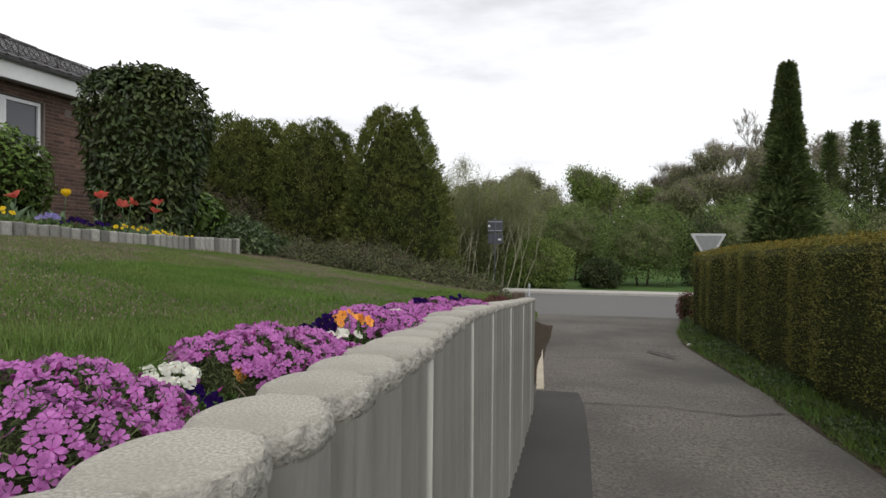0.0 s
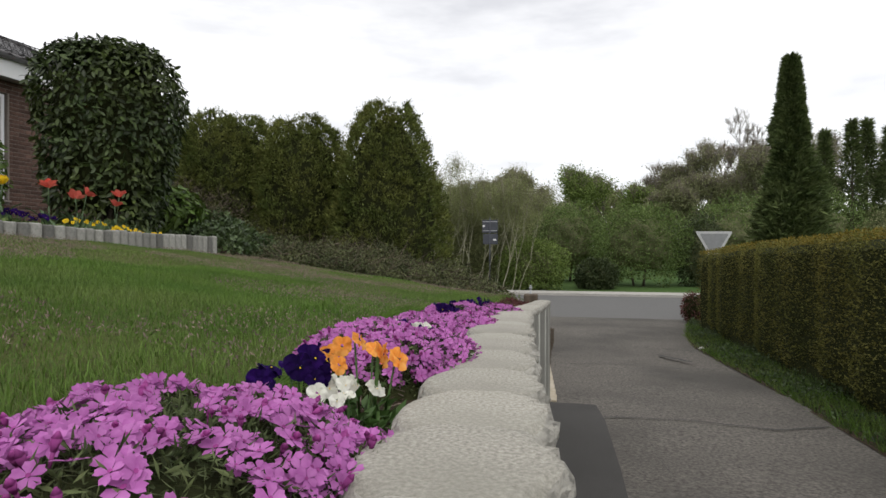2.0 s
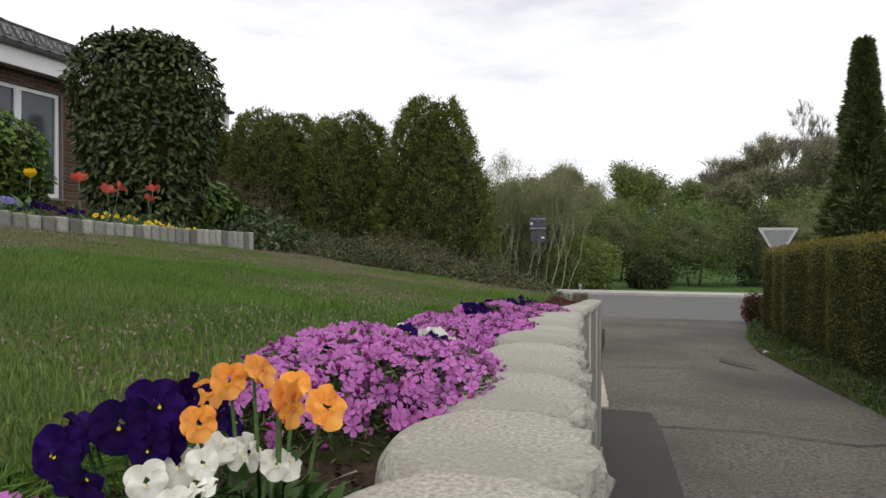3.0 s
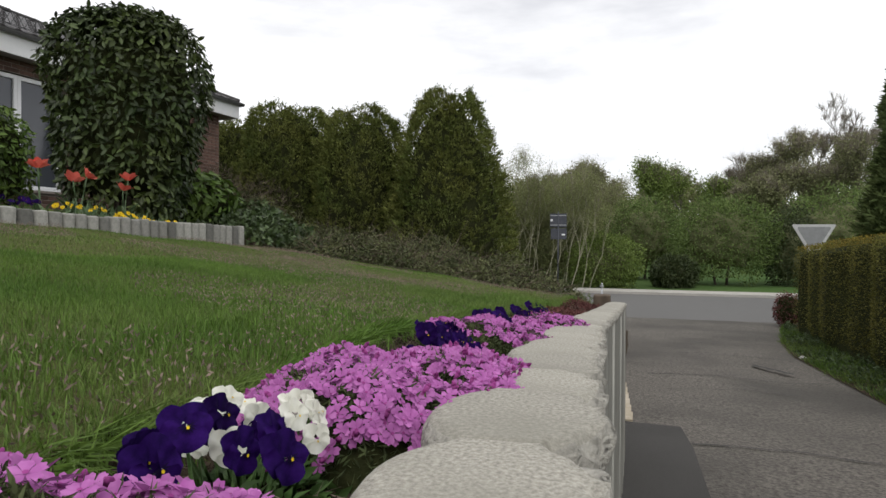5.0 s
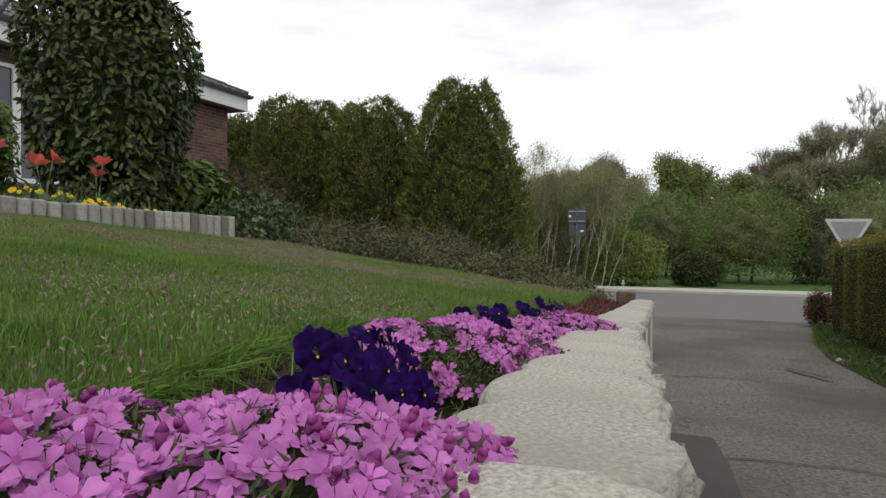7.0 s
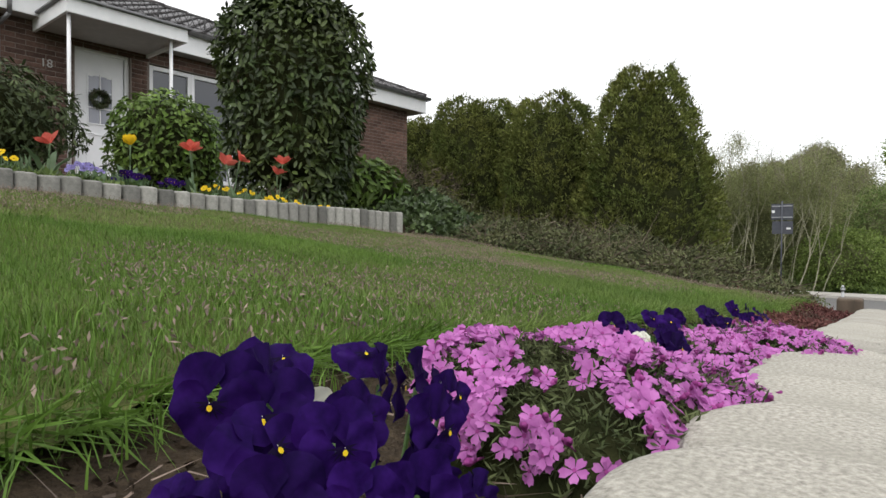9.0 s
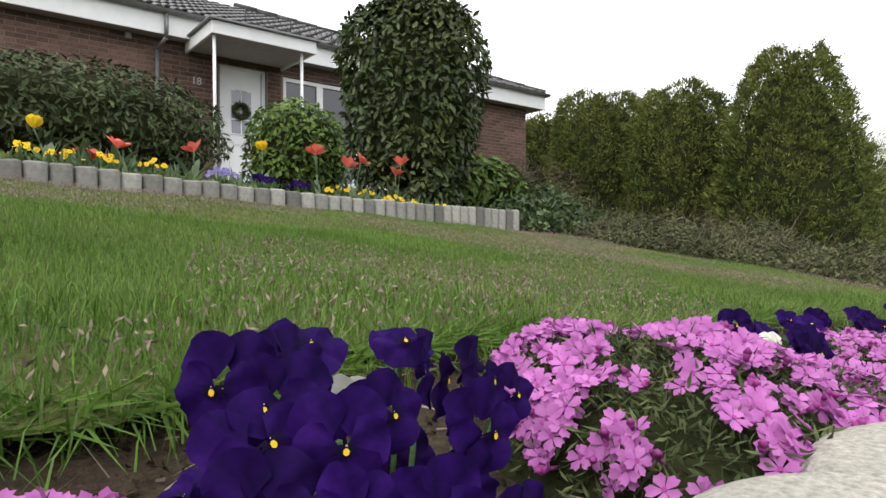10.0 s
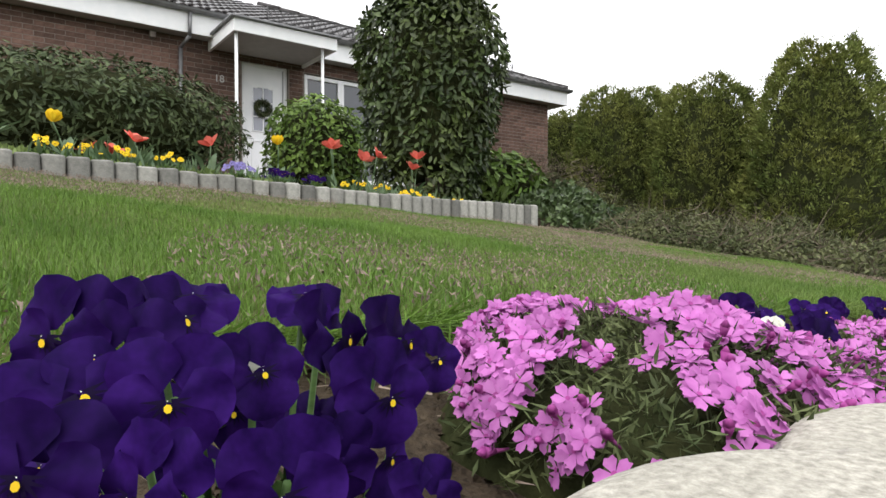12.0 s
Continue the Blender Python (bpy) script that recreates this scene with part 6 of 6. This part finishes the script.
G2 = "pansies in the bed"
for k, (x_, y_, f_, c_, r_, lab) in enumerate((
        (-3.83, 3.0, Y_FLOWERS, 10, 0.07, "yellow pansies behind the edging"), (-3.83, 3.17, Y_FLOWERS, 12, 0.07, "yellow pansies behind the edging"), (-3.83, 3.33, Y_FLOWERS, 10, 0.07, "yellow pansies behind the edging"), (-3.83, 3.56, Y_FLOWERS, 9, 0.06, "yellow pansies behind the edging"),
        (-3.83, 3.95, B_FLOWERS, 22, 0.08, "pale lilac pansies behind the edging"), (-3.83, 4.18, VB_FLOWERS, 22, 0.08, "dark violet pansies in the bed"), (-3.83, 4.42, VB_FLOWERS, 16, 0.07, "dark violet pansies in the bed"), (-3.83, 4.71, Y_FLOWERS, 14, 0.07, "yellow pansies behind the edging"),
        (-3.83, 4.93, Y_FLOWERS, 6, 0.05, "yellow pansies behind the edging"), (-3.83, 5.15, Y_FLOWERS, 14, 0.07, "yellow pansies behind the edging"), (-3.83, 5.36, Y_FLOWERS, 8, 0.06, "yellow pansies behind the edging"), (-3.83, 5.6, Y_FLOWERS, 7, 0.06, "yellow pansies behind the edging"),
        (-3.83, 5.85, Y_FLOWERS, 5, 0.05, "yellow pansies behind the edging"), (-3.83, 2.55, Y_FLOWERS, 8, 0.07, "yellow pansies behind the edging"), (-3.83, 2.2, Y_FLOWERS, 8, 0.07, "yellow pansies behind the edging"))):
    pansy(x_, y_, r_ * 1.2, 0.05, 0.11, c_, f_, 60 + k, lab, G2, (0.8, -0.2, 0.35), 0.8)
n = 2200
y = rng.uniform(1.5, 6.3, n)
x = edge_x(y) - 0.15 - 0.75 * rng.random(n)
p = np.stack([x, y, garden(x, y)], 1)
keep = lumpy(p * (1, 1, 0), 5.0, 1.0, 3.0) > 0.25
v1, f1 = leaves(p[keep], np.tile((0.1, 0, 1.0), (keep.sum(), 1)), 0.13, 0.022, 0.5)
stuff("bed_leaves", v1, f1, [L_TULIPLEAF], None, "grey-green leaf tufts in the flower bed", None, "stuff", "plants")
n = 3800
y = rng.uniform(2.0, 6.4, n)
x = edge_x(y) - 0.10 - 1.2 * rng.random(n)
p = np.stack([x, y, garden(x, y) + 0.01], 1)
v1, f1 = leaves(p, np.tile((0.0, 0, 1.0), (n, 1)), 0.045, 0.022, 0.7)
stuff("bed_greens", v1, f1, [L_GREEN], None, "low green plants in the flower bed", None, "stuff", "plants")

# ---- house bricks and roof tiles ----
random.seed(5)
BL, BH, JT = 0.24, 0.0615, 0.010
bmb = bmesh.new()
box(bmb, -0.010, 0.005, 0, BL - JT, 0, BH, 0.003)
brick_me = mesh_of("brick", bmb, (M_BRICK,))
bmb = bmesh.new()
box(bmb, -0.010, 0.005, 0, BL / 2 - JT, 0, BH, 0.003)
half_me = mesh_of("half_brick", bmb, (M_BRICK,))
rest, rest_half, made = [], [], 0
row = 0
z = 1.62
while z < WTOP - 0.02:
    y = -12.0 + (BL / 2 if row % 2 else 0)
    while y < -0.02:
        w = BL if y + BL < 0 else BL / 2
        y0_, y1_ = y, y + w
        for a, b, za, zb in ((DOOR[0] - 0.02, DOOR[1] + 0.02, 2.0, 4.08), (WIN[0] - 0.03, WIN[1] + 0.03, 2.14, 4.04)):
            if za < z + BH / 2 < zb:
                if a <= y0_ < b:
                    y0_ = b
                elif y0_ < a < y1_:
                    y1_ = a
        mid, zm = (y0_ + y1_) / 2, z + BH / 2
        blocked = y1_ - y0_ < 0.03
        if not blocked:
            m = pose(random.uniform(-.001, .001), y0_, z) @ Matrix.Diagonal((1, (y1_ - y0_) / w, 1, 1))
            near = (mid > -1.3 and z > 2.6) or (-3.4 < mid < -2.4 and z > 2.9) or (mid < -7.8 and z > 3.35 and mid > -10.5)
            if near and made < 300:
                piece("brick", brick_me if w == BL else half_me, front, m)
                made += 1
            else:
                (rest if w == BL else rest_half).append(m)
        y += w
    z += BH + JT
    row += 1
sets = [many(brick_me, rest)] + ([many(half_me, rest_half)] if rest_half else [])
vv, ff = join(sets)
stuff("brickwork", vv, ff, [M_BRICK], front, "brown bricks in running bond", None, "stuff")


def tile_mesh():
    """One interlocking pantile: an S-curve across, 24 quads. Local x runs up the slope, y along the eave."""
    bm_ = bmesh.new()
    rows = []
    for x_, lift in ((0.0, 0.022), (0.02, 0.028), (0.36, 0.004)):
        r_ = []
        for q in range(9):
            u = q / 8
            r_.append(bm_.verts.new((-x_, u * 0.262, lift + 0.032 * math.sin(u * math.tau) + 0.006)))
        rows.append(r_)
    low_row = [bm_.verts.new((0.0, v_.co.y, v_.co.z - 0.022)) for v_ in rows[0]]
    for a_, b_ in ((low_row, rows[0]), (rows[0], rows[1]), (rows[1], rows[2])):
        for q in range(8):
            bm_.faces.new((a_[q], a_[q + 1], b_[q + 1], b_[q])).smooth = True
    bmesh.ops.recalc_face_normals(bm_, faces=bm_.faces)
    return mesh_of("roof_tile", bm_, (M_TILE,))


tile_me = tile_mesh()
ang = math.atan(SLOPE)
rest, made = [], 0
for i in range(15):
    s = 0.33 * i
    x_, z_ = EX + 0.05 - s * math.cos(ang), EZ - 0.02 + s * math.sin(ang)
    y = EY - 0.02 - (EX - x_) - 0.25
    k = 0
    while y > -14:
        m = pose(x_, y, z_ + random.uniform(-.003, .003), 0, math.degrees(ang), random.uniform(-.5, .5))
        if i < 7 and made < 300:
            piece("roof_tile", tile_me, house, m)
            made += 1
        else:
            rest.append(m)
        y -= 0.25
vv, ff = many(tile_me, rest)
stuff("roof_tiles", vv, ff, [M_TILE], house, "dark glazed pantiles", None, "stuff")
for k in range(15):
    u0, u1 = k / 15, (k + 1.12) / 15
    a = Vector((EX, EY, EZ + 0.02)).lerp(Vector(corners["rr"]) + Vector((0, 0, 0.03)), u0)
    b = Vector((EX, EY, EZ + 0.02)).lerp(Vector(corners["rr"]) + Vector((0, 0, 0.03)), u1)
    part("ridge_tile", tube(bmesh.new(), a, b, 0.085, 0.070, 10), M_TILE, house)
